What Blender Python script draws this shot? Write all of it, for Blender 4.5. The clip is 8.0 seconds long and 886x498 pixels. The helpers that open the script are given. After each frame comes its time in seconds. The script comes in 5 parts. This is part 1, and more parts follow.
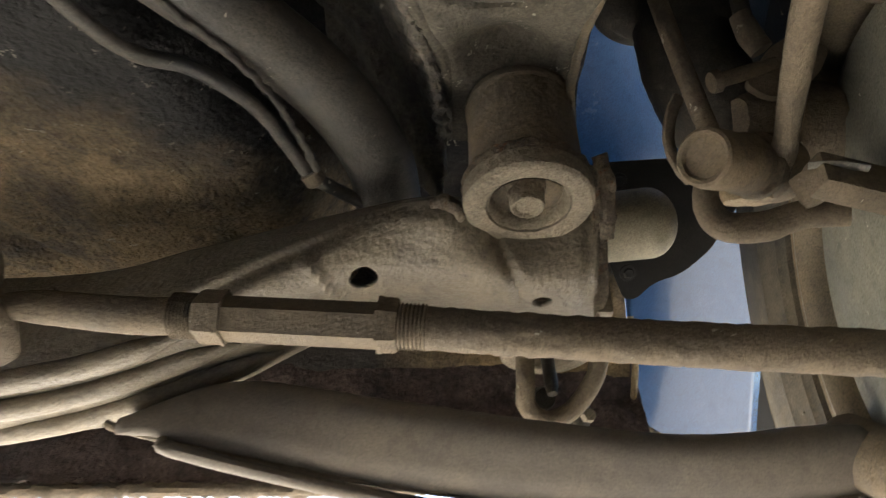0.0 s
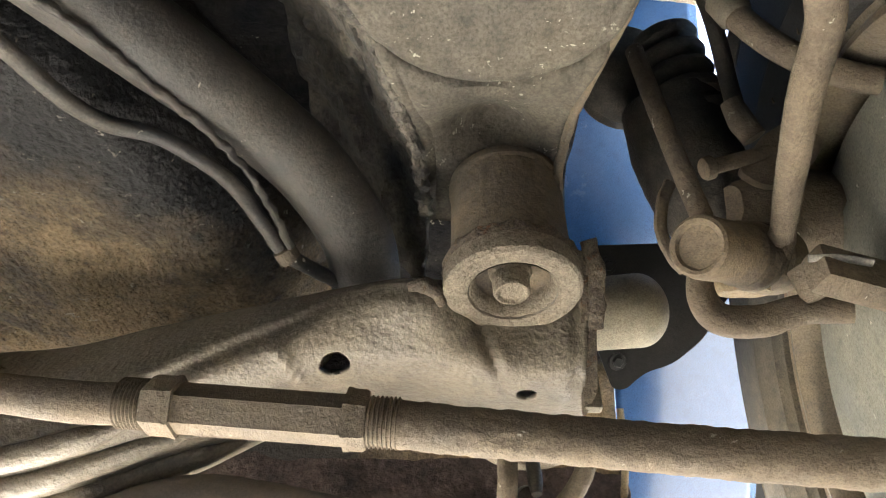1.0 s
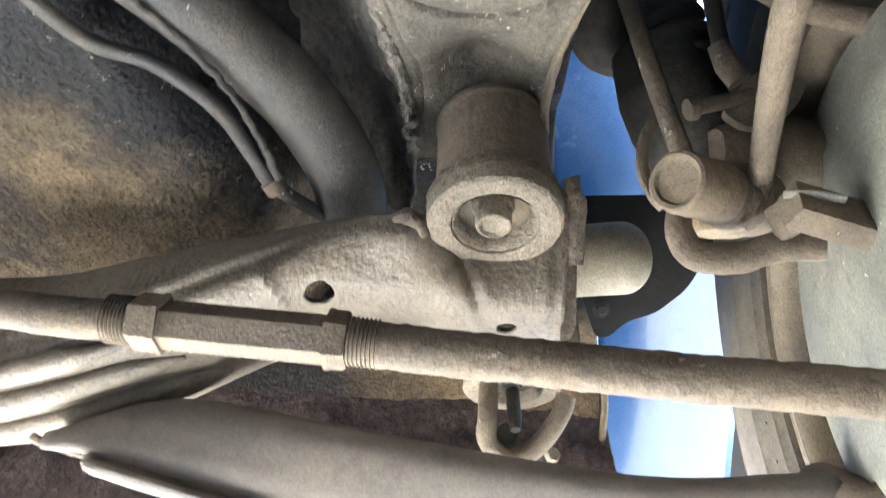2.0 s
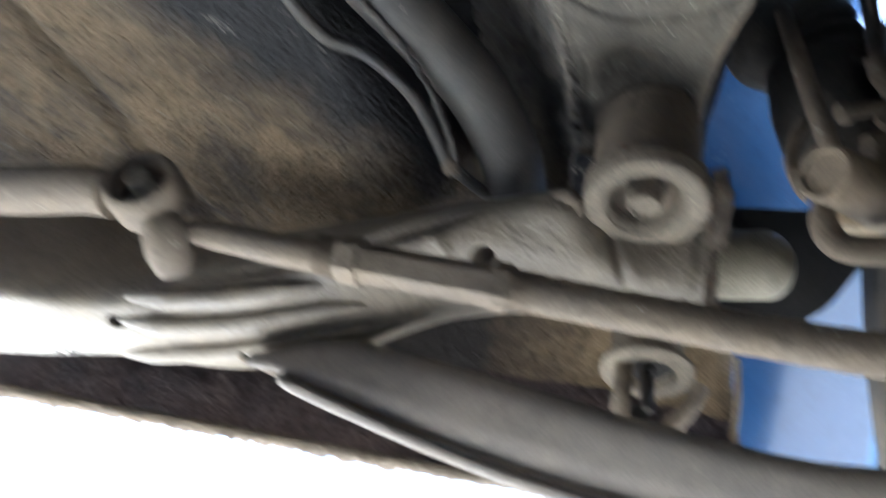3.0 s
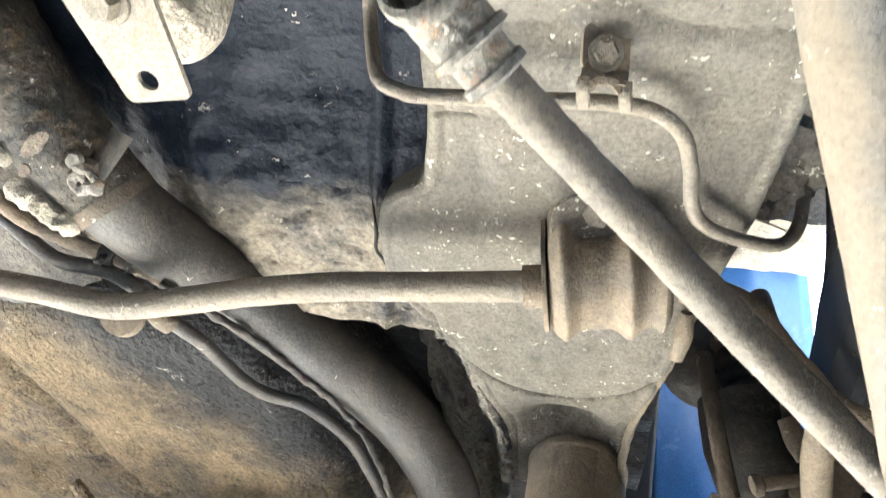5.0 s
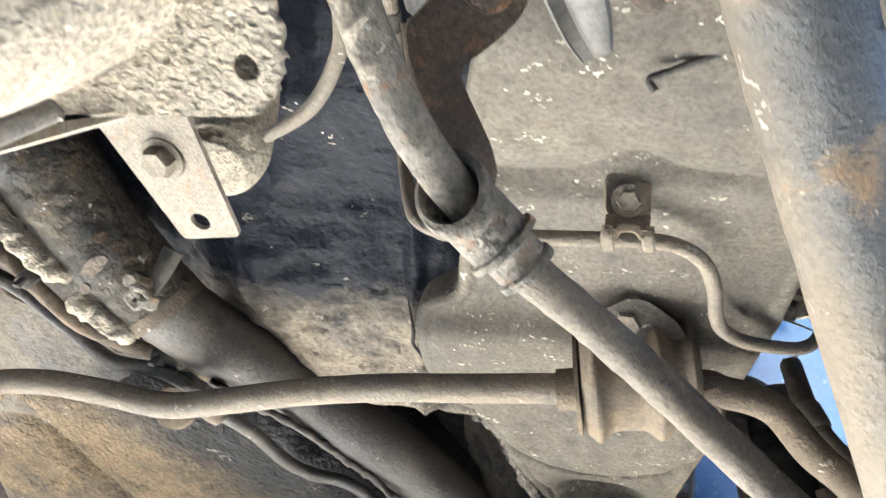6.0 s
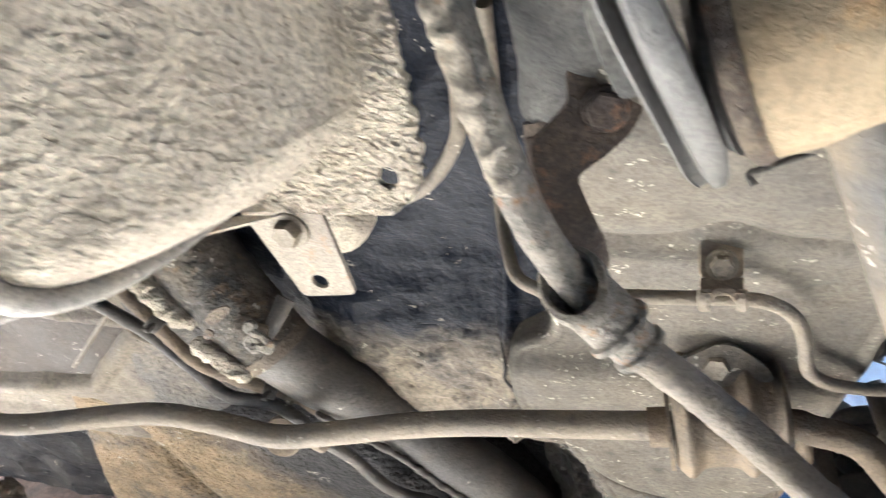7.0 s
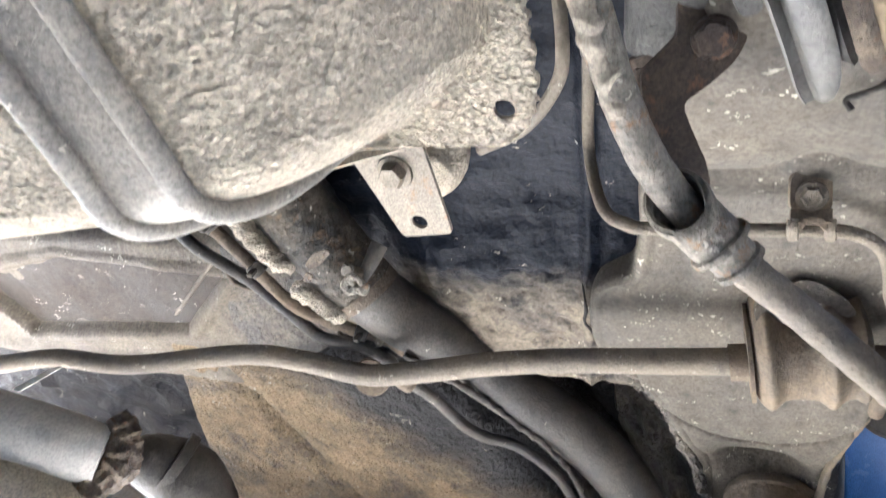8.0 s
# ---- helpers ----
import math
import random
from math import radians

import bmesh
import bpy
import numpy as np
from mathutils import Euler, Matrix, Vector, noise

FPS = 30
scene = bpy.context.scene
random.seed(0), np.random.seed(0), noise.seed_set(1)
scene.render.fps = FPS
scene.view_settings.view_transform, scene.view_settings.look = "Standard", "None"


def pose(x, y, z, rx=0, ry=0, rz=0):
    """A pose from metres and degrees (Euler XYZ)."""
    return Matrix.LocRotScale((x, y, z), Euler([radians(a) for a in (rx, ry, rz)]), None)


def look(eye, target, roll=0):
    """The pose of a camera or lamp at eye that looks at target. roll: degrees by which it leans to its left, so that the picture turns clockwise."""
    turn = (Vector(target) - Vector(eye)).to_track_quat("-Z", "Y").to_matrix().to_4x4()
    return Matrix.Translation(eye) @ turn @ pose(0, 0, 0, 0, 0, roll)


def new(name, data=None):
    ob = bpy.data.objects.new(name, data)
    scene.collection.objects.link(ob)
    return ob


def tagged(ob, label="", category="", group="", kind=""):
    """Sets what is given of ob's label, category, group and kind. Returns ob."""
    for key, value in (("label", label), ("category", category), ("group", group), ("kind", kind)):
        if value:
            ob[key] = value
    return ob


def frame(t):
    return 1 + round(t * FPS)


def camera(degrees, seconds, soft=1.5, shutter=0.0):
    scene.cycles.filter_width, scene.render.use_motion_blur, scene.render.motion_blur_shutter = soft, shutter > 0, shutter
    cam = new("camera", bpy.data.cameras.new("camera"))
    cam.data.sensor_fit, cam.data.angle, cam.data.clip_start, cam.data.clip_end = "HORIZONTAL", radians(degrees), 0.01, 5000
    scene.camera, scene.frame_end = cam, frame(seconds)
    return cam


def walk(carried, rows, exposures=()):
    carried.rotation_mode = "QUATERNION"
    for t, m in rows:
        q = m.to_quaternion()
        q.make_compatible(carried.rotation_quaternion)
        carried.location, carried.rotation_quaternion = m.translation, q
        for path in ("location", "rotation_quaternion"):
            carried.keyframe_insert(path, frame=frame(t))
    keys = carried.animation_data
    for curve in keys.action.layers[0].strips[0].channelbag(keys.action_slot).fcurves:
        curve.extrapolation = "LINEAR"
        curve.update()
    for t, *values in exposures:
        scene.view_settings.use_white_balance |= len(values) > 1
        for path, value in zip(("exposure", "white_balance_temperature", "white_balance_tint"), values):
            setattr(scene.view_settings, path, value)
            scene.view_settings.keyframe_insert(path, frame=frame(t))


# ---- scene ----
cam = camera(66.02, 8.0, soft=1.1, shutter=0.5)
# seconds, eye in metres, turn in degrees
ROWS = [
    (0.0, -0.0009, -0.0003, 0.3006, 124.93, 0.10, -0.07),
    (0.2, 0.0067, 0.0087, 0.3094, 125.74, -0.26, -0.73),
    (0.5, 0.0023, 0.0152, 0.3187, 128.31, 0.40, -1.43),
    (1.0, 0.0054, 0.0188, 0.3240, 131.17, -0.51, -1.77),
    (1.5, 0.0070, 0.0158, 0.3127, 131.21, -1.41, -2.32),
    (1.7, 0.0133, 0.0208, 0.3119, 129.76, -1.23, -2.53),
    (2.8, 0.0181, 0.0379, 0.2207, 128.30, -7.02, -1.25),
    (3.0, 0.0015, 0.0098, 0.2106, 131.62, -12.08, 2.24),
    (3.2, -0.0224, -0.0237, 0.2199, 133.88, -12.92, 4.21),
    (3.5, -0.0304, -0.0591, 0.2489, 138.22, -14.12, 4.09),
    (3.8, -0.0287, -0.0765, 0.2621, 139.21, -14.22, 3.55),
    (4.0, -0.0157, -0.0831, 0.2792, 140.74, -13.39, 3.65),
    (4.2, 0.0079, -0.1034, 0.3069, 141.07, -13.42, 4.30),
    (4.5, 0.0356, -0.1189, 0.3155, 142.82, -13.54, 2.93),
    (4.7, 0.0503, -0.1263, 0.3171, 142.49, -13.30, 2.58),
    (5.8, 0.0553, -0.1858, 0.3435, 142.94, -13.87, 5.11),
    (6.0, 0.0499, -0.1965, 0.3407, 143.13, -14.06, 5.90),
    (6.2, 0.0491, -0.2034, 0.3415, 143.16, -14.43, 6.27),
    (6.5, 0.0515, -0.2161, 0.3455, 142.94, -14.42, 6.91),
    (7.0, 0.0327, -0.2443, 0.3288, 141.88, -16.83, 9.95),
    (7.5, 0.0148, -0.2573, 0.3212, 141.66, -18.22, 12.15),
    (7.8, 0.0151, -0.2539, 0.2959, 140.28, -19.29, 12.49),
    (8.0, 0.0183, -0.2483, 0.2864, 138.96, -19.91, 12.82),
]
walk(cam, [(t, pose(*r)) for t, *r in ROWS],
     [(0.0, 3.88, 6650, 9), (0.5, 4.50, 6500, 9), (1.0, 4.98, 6450, 9), (1.7, 5.62, 5850, 9), (2.8, 4.90, 5300, 8), (3.2, 4.20, 5200, 8), (3.5, 4.27, 5600, 8),
      (4.0, 5.20, 5700, 8), (4.5, 6.00, 5800, 6), (5.8, 5.62, 5850, 9), (6.5, 5.52, 5950, 10), (7.0, 5.47, 5950, 12), (8.0, 5.38, 5650, 14)])

# ---- daylight: a high sun, open sky ahead of the raised car ----
SUN_UP, SUN_SIDE = 61.0, -20.0
world = bpy.data.worlds.new("sky")
scene.world = world
world.use_nodes = True
sky = world.node_tree.nodes.new("ShaderNodeTexSky")
sky.sky_type, sky.sun_disc = "NISHITA", False
sky.sun_elevation, sky.sun_rotation = radians(SUN_UP), radians(SUN_SIDE)
world.node_tree.links.new(sky.outputs[0], world.node_tree.nodes["Background"].inputs[0])
world.node_tree.nodes["Background"].inputs[1].default_value = 0.05
lamp = bpy.data.lights.new("sun", "SUN")
lamp.energy, lamp.angle, lamp.color = 5.0, radians(0.5), (1.0, 0.965, 0.91)
sun = new("sun", lamp)
a, b = radians(SUN_UP), radians(SUN_SIDE)
sun.matrix_world = look(Vector((math.sin(b) * math.cos(a), math.cos(b) * math.cos(a), math.sin(a))) * 20, (0, 0, 0))


# ---- materials ----
def dirty(name, dust, under, amount=0.6, rough=0.85, metal=0.0, bump=0.3, fine=220.0, coarse=14.0, specks=0.0, rust=None, stretch=(1, 1, 1), tone_fade=None, pits=0.0, peel=0.0, turn=0.0, spec=0.4, mottle=1.0):
    """Soiled metal or rubber: a coat under dry road dust, in patches and in grain, with pale specks and rust."""
    dust, under = tuple(c * 0.7 for c in dust), tuple(c * 0.7 for c in under)
    m = bpy.data.materials.new(name)
    m.use_nodes = True
    n, l = m.node_tree.nodes, m.node_tree.links
    bs = n["Principled BSDF"]
    co = n.new("ShaderNodeTexCoord")
    mp = n.new("ShaderNodeMapping")
    mp.inputs["Scale"].default_value = stretch
    mp.inputs["Rotation"].default_value = (0, 0, turn)
    l.new(co.outputs["Object"], mp.inputs[0])

    def noise_at(scale, detail=6.0, roughness=0.6):
        t = n.new("ShaderNodeTexNoise")
        t.inputs["Scale"].default_value, t.inputs["Detail"].default_value, t.inputs["Roughness"].default_value = scale, detail, roughness
        l.new(mp.outputs[0], t.inputs["Vector"])
        return t.outputs["Fac"]

    def ramp(src, lo, hi):
        r = n.new("ShaderNodeMapRange")
        r.inputs["From Min"].default_value, r.inputs["From Max"].default_value = lo, hi
        l.new(src, r.inputs["Value"])
        return r.outputs[0]

    def mix(fac, x, y):
        k = n.new("ShaderNodeMix")
        k.data_type = "RGBA"
        l.new(fac, k.inputs["Factor"])
        for src, slot in ((x, 6), (y, 7)):
            if isinstance(src, tuple):
                k.inputs[slot].default_value = (*src, 1)
            else:
                l.new(src, k.inputs[slot])
        return k.outputs[2]

    big, small = noise_at(coarse, 9.0, 0.68), noise_at(fine * 2.6, 5.0, 0.7)
    span = 0.18
    mid = 0.5 - (amount - 0.5) * 0.5
    patches = ramp(big, mid - span, mid + span)
    if tone_fade:
        # fades from coat colour to dust colour across the panel, with a ragged border
        axis, lo, hi, *slope = tone_fade
        sep = n.new("ShaderNodeSeparateXYZ")
        l.new(co.outputs["Object"], sep.inputs[0])
        sh = n.new("ShaderNodeMath")
        sh.operation = "MULTIPLY_ADD"
        sh.inputs[1].default_value = 0.10
        l.new(noise_at(26.0, 8.0, 0.7), sh.inputs[0])
        if axis < 3:
            l.new(sep.outputs[axis], sh.inputs[2])
        else:
            # slantwise: y less a part of x
            sl = n.new("ShaderNodeMath")
            sl.operation = "MULTIPLY_ADD"
            sl.inputs[1].default_value = slope[0]
            l.new(sep.outputs[0], sl.inputs[0])
            l.new(sep.outputs[1], sl.inputs[2])
            l.new(sl.outputs[0], sh.inputs[2])
        k = n.new("ShaderNodeMath")
        k.operation = "MULTIPLY"
        l.new(ramp(sh.outputs[0], lo + 0.05, hi + 0.05), k.inputs[0])
        l.new(ramp(big, 0.30, 0.55), k.inputs[1])
        patches = k.outputs[0]
    col = mix(patches, under, dust)
    # blotches a finger wide, some paler and some darker
    blot = noise_at(coarse * 5.0, 7.0, 0.72)
    pale = n.new("ShaderNodeMath")
    pale.operation = "MULTIPLY"
    l.new(ramp(blot, 0.50, 0.70), pale.inputs[0])
    l.new(patches, pale.inputs[1])
    col = mix(pale.outputs[0], col, tuple(min(1.0, c * (1.0 + 0.25 * mottle) + 0.01 * mottle) for c in dust))
    col = mix(ramp(blot, 0.46, 0.28), col, tuple(u * 0.7 * mottle + (0.4 * d + 0.4 * u) * (1.0 - mottle) for u, d in zip(under, dust)))
    grain = ramp(small, 0.58, 0.30)
    col = mix(grain, col, mix(patches, tuple(c * (0.88 - 0.46 * mottle) for c in under), tuple(c * (0.9 - 0.4 * mottle) for c in dust)))
    if rust:
        col = mix(ramp(noise_at(coarse * 2.3, 8.0, 0.7), 0.56, 0.68), col, rust)
    if specks:
        # flecks of dried mud: ragged, of uneven size, in loose swarms
        warp = n.new("ShaderNodeMixRGB")
        warp.blend_type = "LINEAR_LIGHT"
        warp.inputs[0].default_value = 0.012
        wn = n.new("ShaderNodeTexNoise")
        wn.inputs["Scale"].default_value, wn.inputs["Detail"].default_value = 160.0, 4.0
        l.new(mp.outputs[0], wn.inputs["Vector"])
        sq = n.new("ShaderNodeMapping")
        sq.inputs["Scale"].default_value = (0.42, 1.0, 1.0)
        l.new(mp.outputs[0], sq.inputs[0])
        l.new(sq.outputs[0], warp.inputs[1])
        l.new(wn.outputs["Color"], warp.inputs[2])
        v = n.new("ShaderNodeTexVoronoi")
        v.inputs["Scale"].default_value = 185.0
        l.new(warp.outputs[0], v.inputs["Vector"])
        pick = n.new("ShaderNodeSeparateXYZ")
        l.new(v.outputs["Color"], pick.inputs[0])
        size = n.new("ShaderNodeMath")
        size.operation = "MULTIPLY_ADD"
        size.inputs[1].default_value, size.inputs[2].default_value = -0.42, 0.0
        l.new(ramp(pick.outputs[0], 1.0 - specks * 0.22, 1.0), size.inputs[0])
        near = n.new("ShaderNodeMath")
        near.operation = "ADD"
        l.new(v.outputs["Distance"], near.inputs[0])
        l.new(size.outputs[0], near.inputs[1])
        dots = n.new("ShaderNodeMath")
        dots.operation = "MULTIPLY"
        l.new(ramp(near.outputs[0], 0.02, -0.06), dots.inputs[0])
        l.new(ramp(noise_at(22.0), 0.40, 0.56), dots.inputs[1])
        col = mix(dots.outputs[0], col, (0.42, 0.385, 0.32))
    l.new(col, bs.inputs["Base Color"])
    bs.inputs["Metallic"].default_value = metal
    rr = n.new("ShaderNodeMapRange")
    rr.inputs["To Min"].default_value, rr.inputs["To Max"].default_value = max(0.15, rough - 0.3), min(1.0, rough + 0.1)
    l.new(patches, rr.inputs["Value"])
    l.new(rr.outputs[0], bs.inputs["Roughness"])
    bs.inputs["Specular IOR Level"].default_value = spec
    b1 = n.new("ShaderNodeBump")
    b1.inputs["Strength"].default_value, b1.inputs["Distance"].default_value = bump, 0.003
    l.new(small, b1.inputs["Height"])
    b2 = n.new("ShaderNodeBump")
    b2.inputs["Strength"].default_value, b2.inputs["Distance"].default_value = bump, 0.006
    l.new(noise_at(fine * 0.55, 6.0, 0.65), b2.inputs["Height"])
    l.new(b1.outputs[0], b2.inputs["Normal"])
    last = b2.outputs[0]
    if pits:
        v = n.new("ShaderNodeTexVoronoi")
        v.inputs["Scale"].default_value = pits
        wob = n.new("ShaderNodeMixRGB")
        wob.blend_type = "LINEAR_LIGHT"
        wob.inputs[0].default_value = 0.0025
        wn = n.new("ShaderNodeTexNoise")
        wn.inputs["Scale"].default_value, wn.inputs["Detail"].default_value = 220.0, 3.0
        l.new(mp.outputs[0], wn.inputs["Vector"])
        l.new(mp.outputs[0], wob.inputs[1])
        l.new(wn.outputs["Color"], wob.inputs[2])
        l.new(wob.outputs[0], v.inputs["Vector"])
        b3 = n.new("ShaderNodeBump")
        b3.inputs["Strength"].default_value, b3.inputs["Distance"].default_value = 1.0, 0.0012
        l.new(v.outputs["Distance"], b3.inputs["Height"])
        l.new(last, b3.inputs["Normal"])
        last = b3.outputs[0]
    if peel:
        b4 = n.new("ShaderNodeBump")
        b4.inputs["Strength"].default_value, b4.inputs["Distance"].default_value = 1.0, peel
        l.new(noise_at(210.0, 2.0, 0.5), b4.inputs["Height"])
        l.new(last, b4.inputs["Normal"])
        last = b4.outputs[0]
    l.new(last, bs.inputs["Normal"])
    return m


DUST, TAN = (0.33, 0.27, 0.195), (0.42, 0.32, 0.2)
M_RAIL = dirty("dusty_grey_paint", (0.187, 0.162, 0.124), (0.096, 0.087, 0.076), 0.7, 0.75, 0, 0.4, 150, 11, 0.9)
# black up to about y 0.085, paler from 0.125 on
M_FLOOR = dirty("undercoat", (0.30, 0.255, 0.195), (0.014, 0.018, 0.029), 0.45, 0.66, 0, 0.35, 110, 18, 0.3, tone_fade=(1, 0.085, 0.125), stretch=(0.8, 1.0, 1.0), peel=0.001, spec=0.15)
M_BLACK = dirty("black_undercoat", (0.075, 0.068, 0.06), (0.022, 0.023, 0.029), 0.3, 0.75, 0, 1.0, 60, 20, 0.3, spec=0.12)
# dark where y - 0.7 x is low, tan where it is high
M_TANK = dirty("dusty_tank", (0.42, 0.31, 0.187), (0.036, 0.034, 0.034), 0.6, 0.8, 0, 1.3, 110, 11, 0.5, tone_fade=(3, 0.49, 0.585, -0.7), peel=0.004)
M_BEAM = dirty("dusty_beam", (0.280, 0.235, 0.174), (0.120, 0.101, 0.085), 0.65, 0.46, 0, 0.25, 200, 12, peel=0.0013, mottle=0.6)
M_ARM = dirty("dusty_arm_paint", (0.260, 0.222, 0.183), (0.152, 0.133, 0.118), 0.6, 0.82, 0, 0.15, 190, 12, mottle=0.35)
M_LINK = dirty("dusty_link", (0.263, 0.207, 0.146), (0.129, 0.101, 0.073), 0.62, 0.85, 0, 0.5, 220, 30, 0.2, mottle=0.5)
M_BUSH = dirty("dusty_sleeve", (0.280, 0.213, 0.141), (0.123, 0.112, 0.095), 0.6, 0.8, 0, 0.4, 200, 14, mottle=0.6)
M_RING = dirty("gritty_ring", (0.448, 0.375, 0.280), (0.224, 0.181, 0.134), 0.7, 0.85, 0, 0.75, 230, 40, mottle=0.9)
M_WELD = dirty("weld", (0.36, 0.29, 0.21), (0.10, 0.075, 0.06), 0.5, 0.8, 0.2, 1.0, 260, 60, rust=(0.17, 0.08, 0.035))
M_DARK = dirty("grimy_rubber", (0.13, 0.112, 0.088), (0.036, 0.035, 0.034), 0.45, 0.7, 0, 0.3, 240, 16)
M_PIPE = dirty("filler_pipe_coat", (0.140, 0.120, 0.092), (0.056, 0.055, 0.056), 0.5, 0.6, 0, 0.3, 200, 10, 0.2)
M_BAR = dirty("dusty_bar", (0.295, 0.25, 0.19), (0.155, 0.135, 0.11), 0.68, 0.75, 0, 0.5, 180, 20, 0.6, mottle=0.55)
M_CABLE = dirty("pale_cable_jacket", (0.40, 0.36, 0.29), (0.16, 0.15, 0.14), 0.62, 0.8, 0, 0.8, 110, 34, 0.5, rust=(0.24, 0.13, 0.06))
M_TRAIL = dirty("worn_arm_paint", (0.27, 0.22, 0.155), (0.098, 0.106, 0.115), 0.42, 0.6, 0, 0.4, 210, 12, 0.7, rust=(0.27, 0.17, 0.08), tone_fade=(3, -0.362, -0.322, -2.48), mottle=0.3)
M_CONDUIT = dirty("grey_conduit", (0.165, 0.158, 0.14), (0.075, 0.076, 0.076), 0.5, 0.7, 0, 0.6, 190, 26)
M_TANEYE = dirty("tan_eye", (0.38, 0.31, 0.21), (0.25, 0.165, 0.08), 0.7, 0.85, 0, 0.35, 200, 18, 0.4, rust=(0.23, 0.11, 0.04))
M_EYE = dirty("pale_tan_eye", (0.41, 0.325, 0.21), (0.30, 0.21, 0.11), 0.75, 0.85, 0, 0.3, 160, 16, 0.2, rust=(0.42, 0.27, 0.13), mottle=0.5)
M_RUST = dirty("brown_bracket", (0.13, 0.095, 0.065), (0.06, 0.04, 0.03), 0.5, 0.75, 0.2, 0.45, 240, 30, rust=(0.2, 0.1, 0.05))
M_SHIELD = dirty("crusted_heat_shield", (0.97, 0.85, 0.67), (0.69, 0.595, 0.465), 0.75, 0.95, 0, 1.5, 200, 14, stretch=(0.7, 1.0, 1.0), turn=-0.6, pits=340.0)
M_STRAP = dirty("bare_strap", (0.40, 0.36, 0.295), (0.25, 0.245, 0.235), 0.5, 0.6, 0.15, 0.35, 200, 16, 0.5)
M_FLANGE = dirty("bare_flange", (0.208, 0.196, 0.168), (0.132, 0.132, 0.132), 0.5, 0.55, 0.1, 0.3, 200, 14)
M_PALE = dirty("pale_exhaust_dust", (0.80, 0.76, 0.68), (0.56, 0.55, 0.52), 0.6, 0.8, 0, 0.3, 160, 12, mottle=0.6)
M_TAB = dirty("dusty_tab", (0.45, 0.4, 0.32), (0.33, 0.28, 0.22), 0.6, 0.85, 0, 0.35, 260, 30, rust=(0.25, 0.15, 0.08))
M_CREAM = dirty("cream_stub", (0.40, 0.35, 0.25), (0.22, 0.19, 0.14), 0.7, 0.6, 0, 0.15, 250, 9)
# tan below about z 0.60, dark above 0.72
M_TYRE = dirty("dusty_tyre", (0.165, 0.135, 0.093), (0.036, 0.037, 0.038), 0.7, 0.9, 0, 0.2, 260, 8, tone_fade=(2, 0.72, 0.60))
M_WHEEL = dirty("dusty_wheel", (0.29, 0.275, 0.21), (0.20, 0.20, 0.165), 0.6, 0.8, 0, 0.2, 220, 12, 0.2)
M_LIP = dirty("rim_lip", (0.33, 0.26, 0.17), (0.25, 0.22, 0.18), 0.6, 0.5, 0.4, 0.15, 260, 14)
M_VALANCE = dirty("soiled_valance", (0.260, 0.189, 0.163), (0.078, 0.058, 0.055), 0.5, 0.9, 0, 1.2, 60, 26)
M_BOLT = dirty("bolt_steel", (0.36, 0.31, 0.235), (0.2, 0.17, 0.13), 0.6, 0.6, 0.3, 0.2, 300, 40)
M_WALL = dirty("unseen_wall", (0.22, 0.2, 0.17), (0.15, 0.135, 0.12), 0.5, 0.9, 0, 0.4, 40, 2.0)
M_INNER = dirty("lumpy_undercoat", (0.31, 0.265, 0.21), (0.10, 0.096, 0.092), 0.45, 0.7, 0, 1.0, 90, 26)
M_GUARD = dirty("black_rubber_and_gaps", (0.035, 0.032, 0.028), (0.012, 0.012, 0.013), 0.4, 0.9, 0, 0.15, 240, 12)
M_SCALE = dirty("scaling_coat", (0.26, 0.215, 0.15), (0.060, 0.055, 0.048), 0.30, 0.8, 0, 0.7, 130, 22, 0.8, rust=(0.15, 0.10, 0.05))
M_PRESS = dirty("pressed_floor_dust", (0.28, 0.24, 0.18), (0.15, 0.12, 0.09), 0.5, 0.8, 0, 0.5, 120, 10, 0.6)
M_RECESS = dirty("brown_recess_tone", (0.080, 0.060, 0.043), (0.045, 0.035, 0.027), 0.5, 0.85, 0, 0.4, 150, 9, 0.7)
# the dark left part is the panel's shade, put into its colour
M_TAIL = dirty("tail_panel_dust_and_shade", (0.520, 0.377, 0.221), (0.065, 0.055, 0.047), 0.5, 0.9, 0, 0.6, 150, 12, tone_fade=(0, -0.07, 0.04))
M_GROUND = dirty("pale_concrete", (0.52, 0.49, 0.43), (0.42, 0.395, 0.35), 0.6, 0.9, 0, 0.4, 60, 1.2)


def paint(name, col, rough, coat):
    m = dirty(name, tuple(c * 0.9 + 0.014 for c in col), col, 0.35, rough, 0.0, 0.06, 300, 10, spec=0.25)
    m.node_tree.nodes["Principled BSDF"].inputs["Coat Weight"].default_value = coat
    return m


M_BLUE = paint("blue_body_paint", (0.030, 0.094, 0.25), 0.25, 0.20)


# ---- mesh helpers ----
def part(name, bm, material, parent=None, label="", smooth=True):
    me = bpy.data.meshes.new(name)
    bmesh.ops.recalc_face_normals(bm, faces=bm.faces)
    bm.to_mesh(me)
    bm.free()
    me.materials.append(material)
    ob = new(name, me)
    if smooth:
        me.polygons.foreach_set("use_smooth", [True] * len(me.polygons))
        me.set_sharp_from_angle(angle=radians(38))
    if parent:
        ob.parent = parent
    return tagged(ob, label)


def thing(name, label, category, group="", kind=""):
    return tagged(new(name), label, category, group, kind)


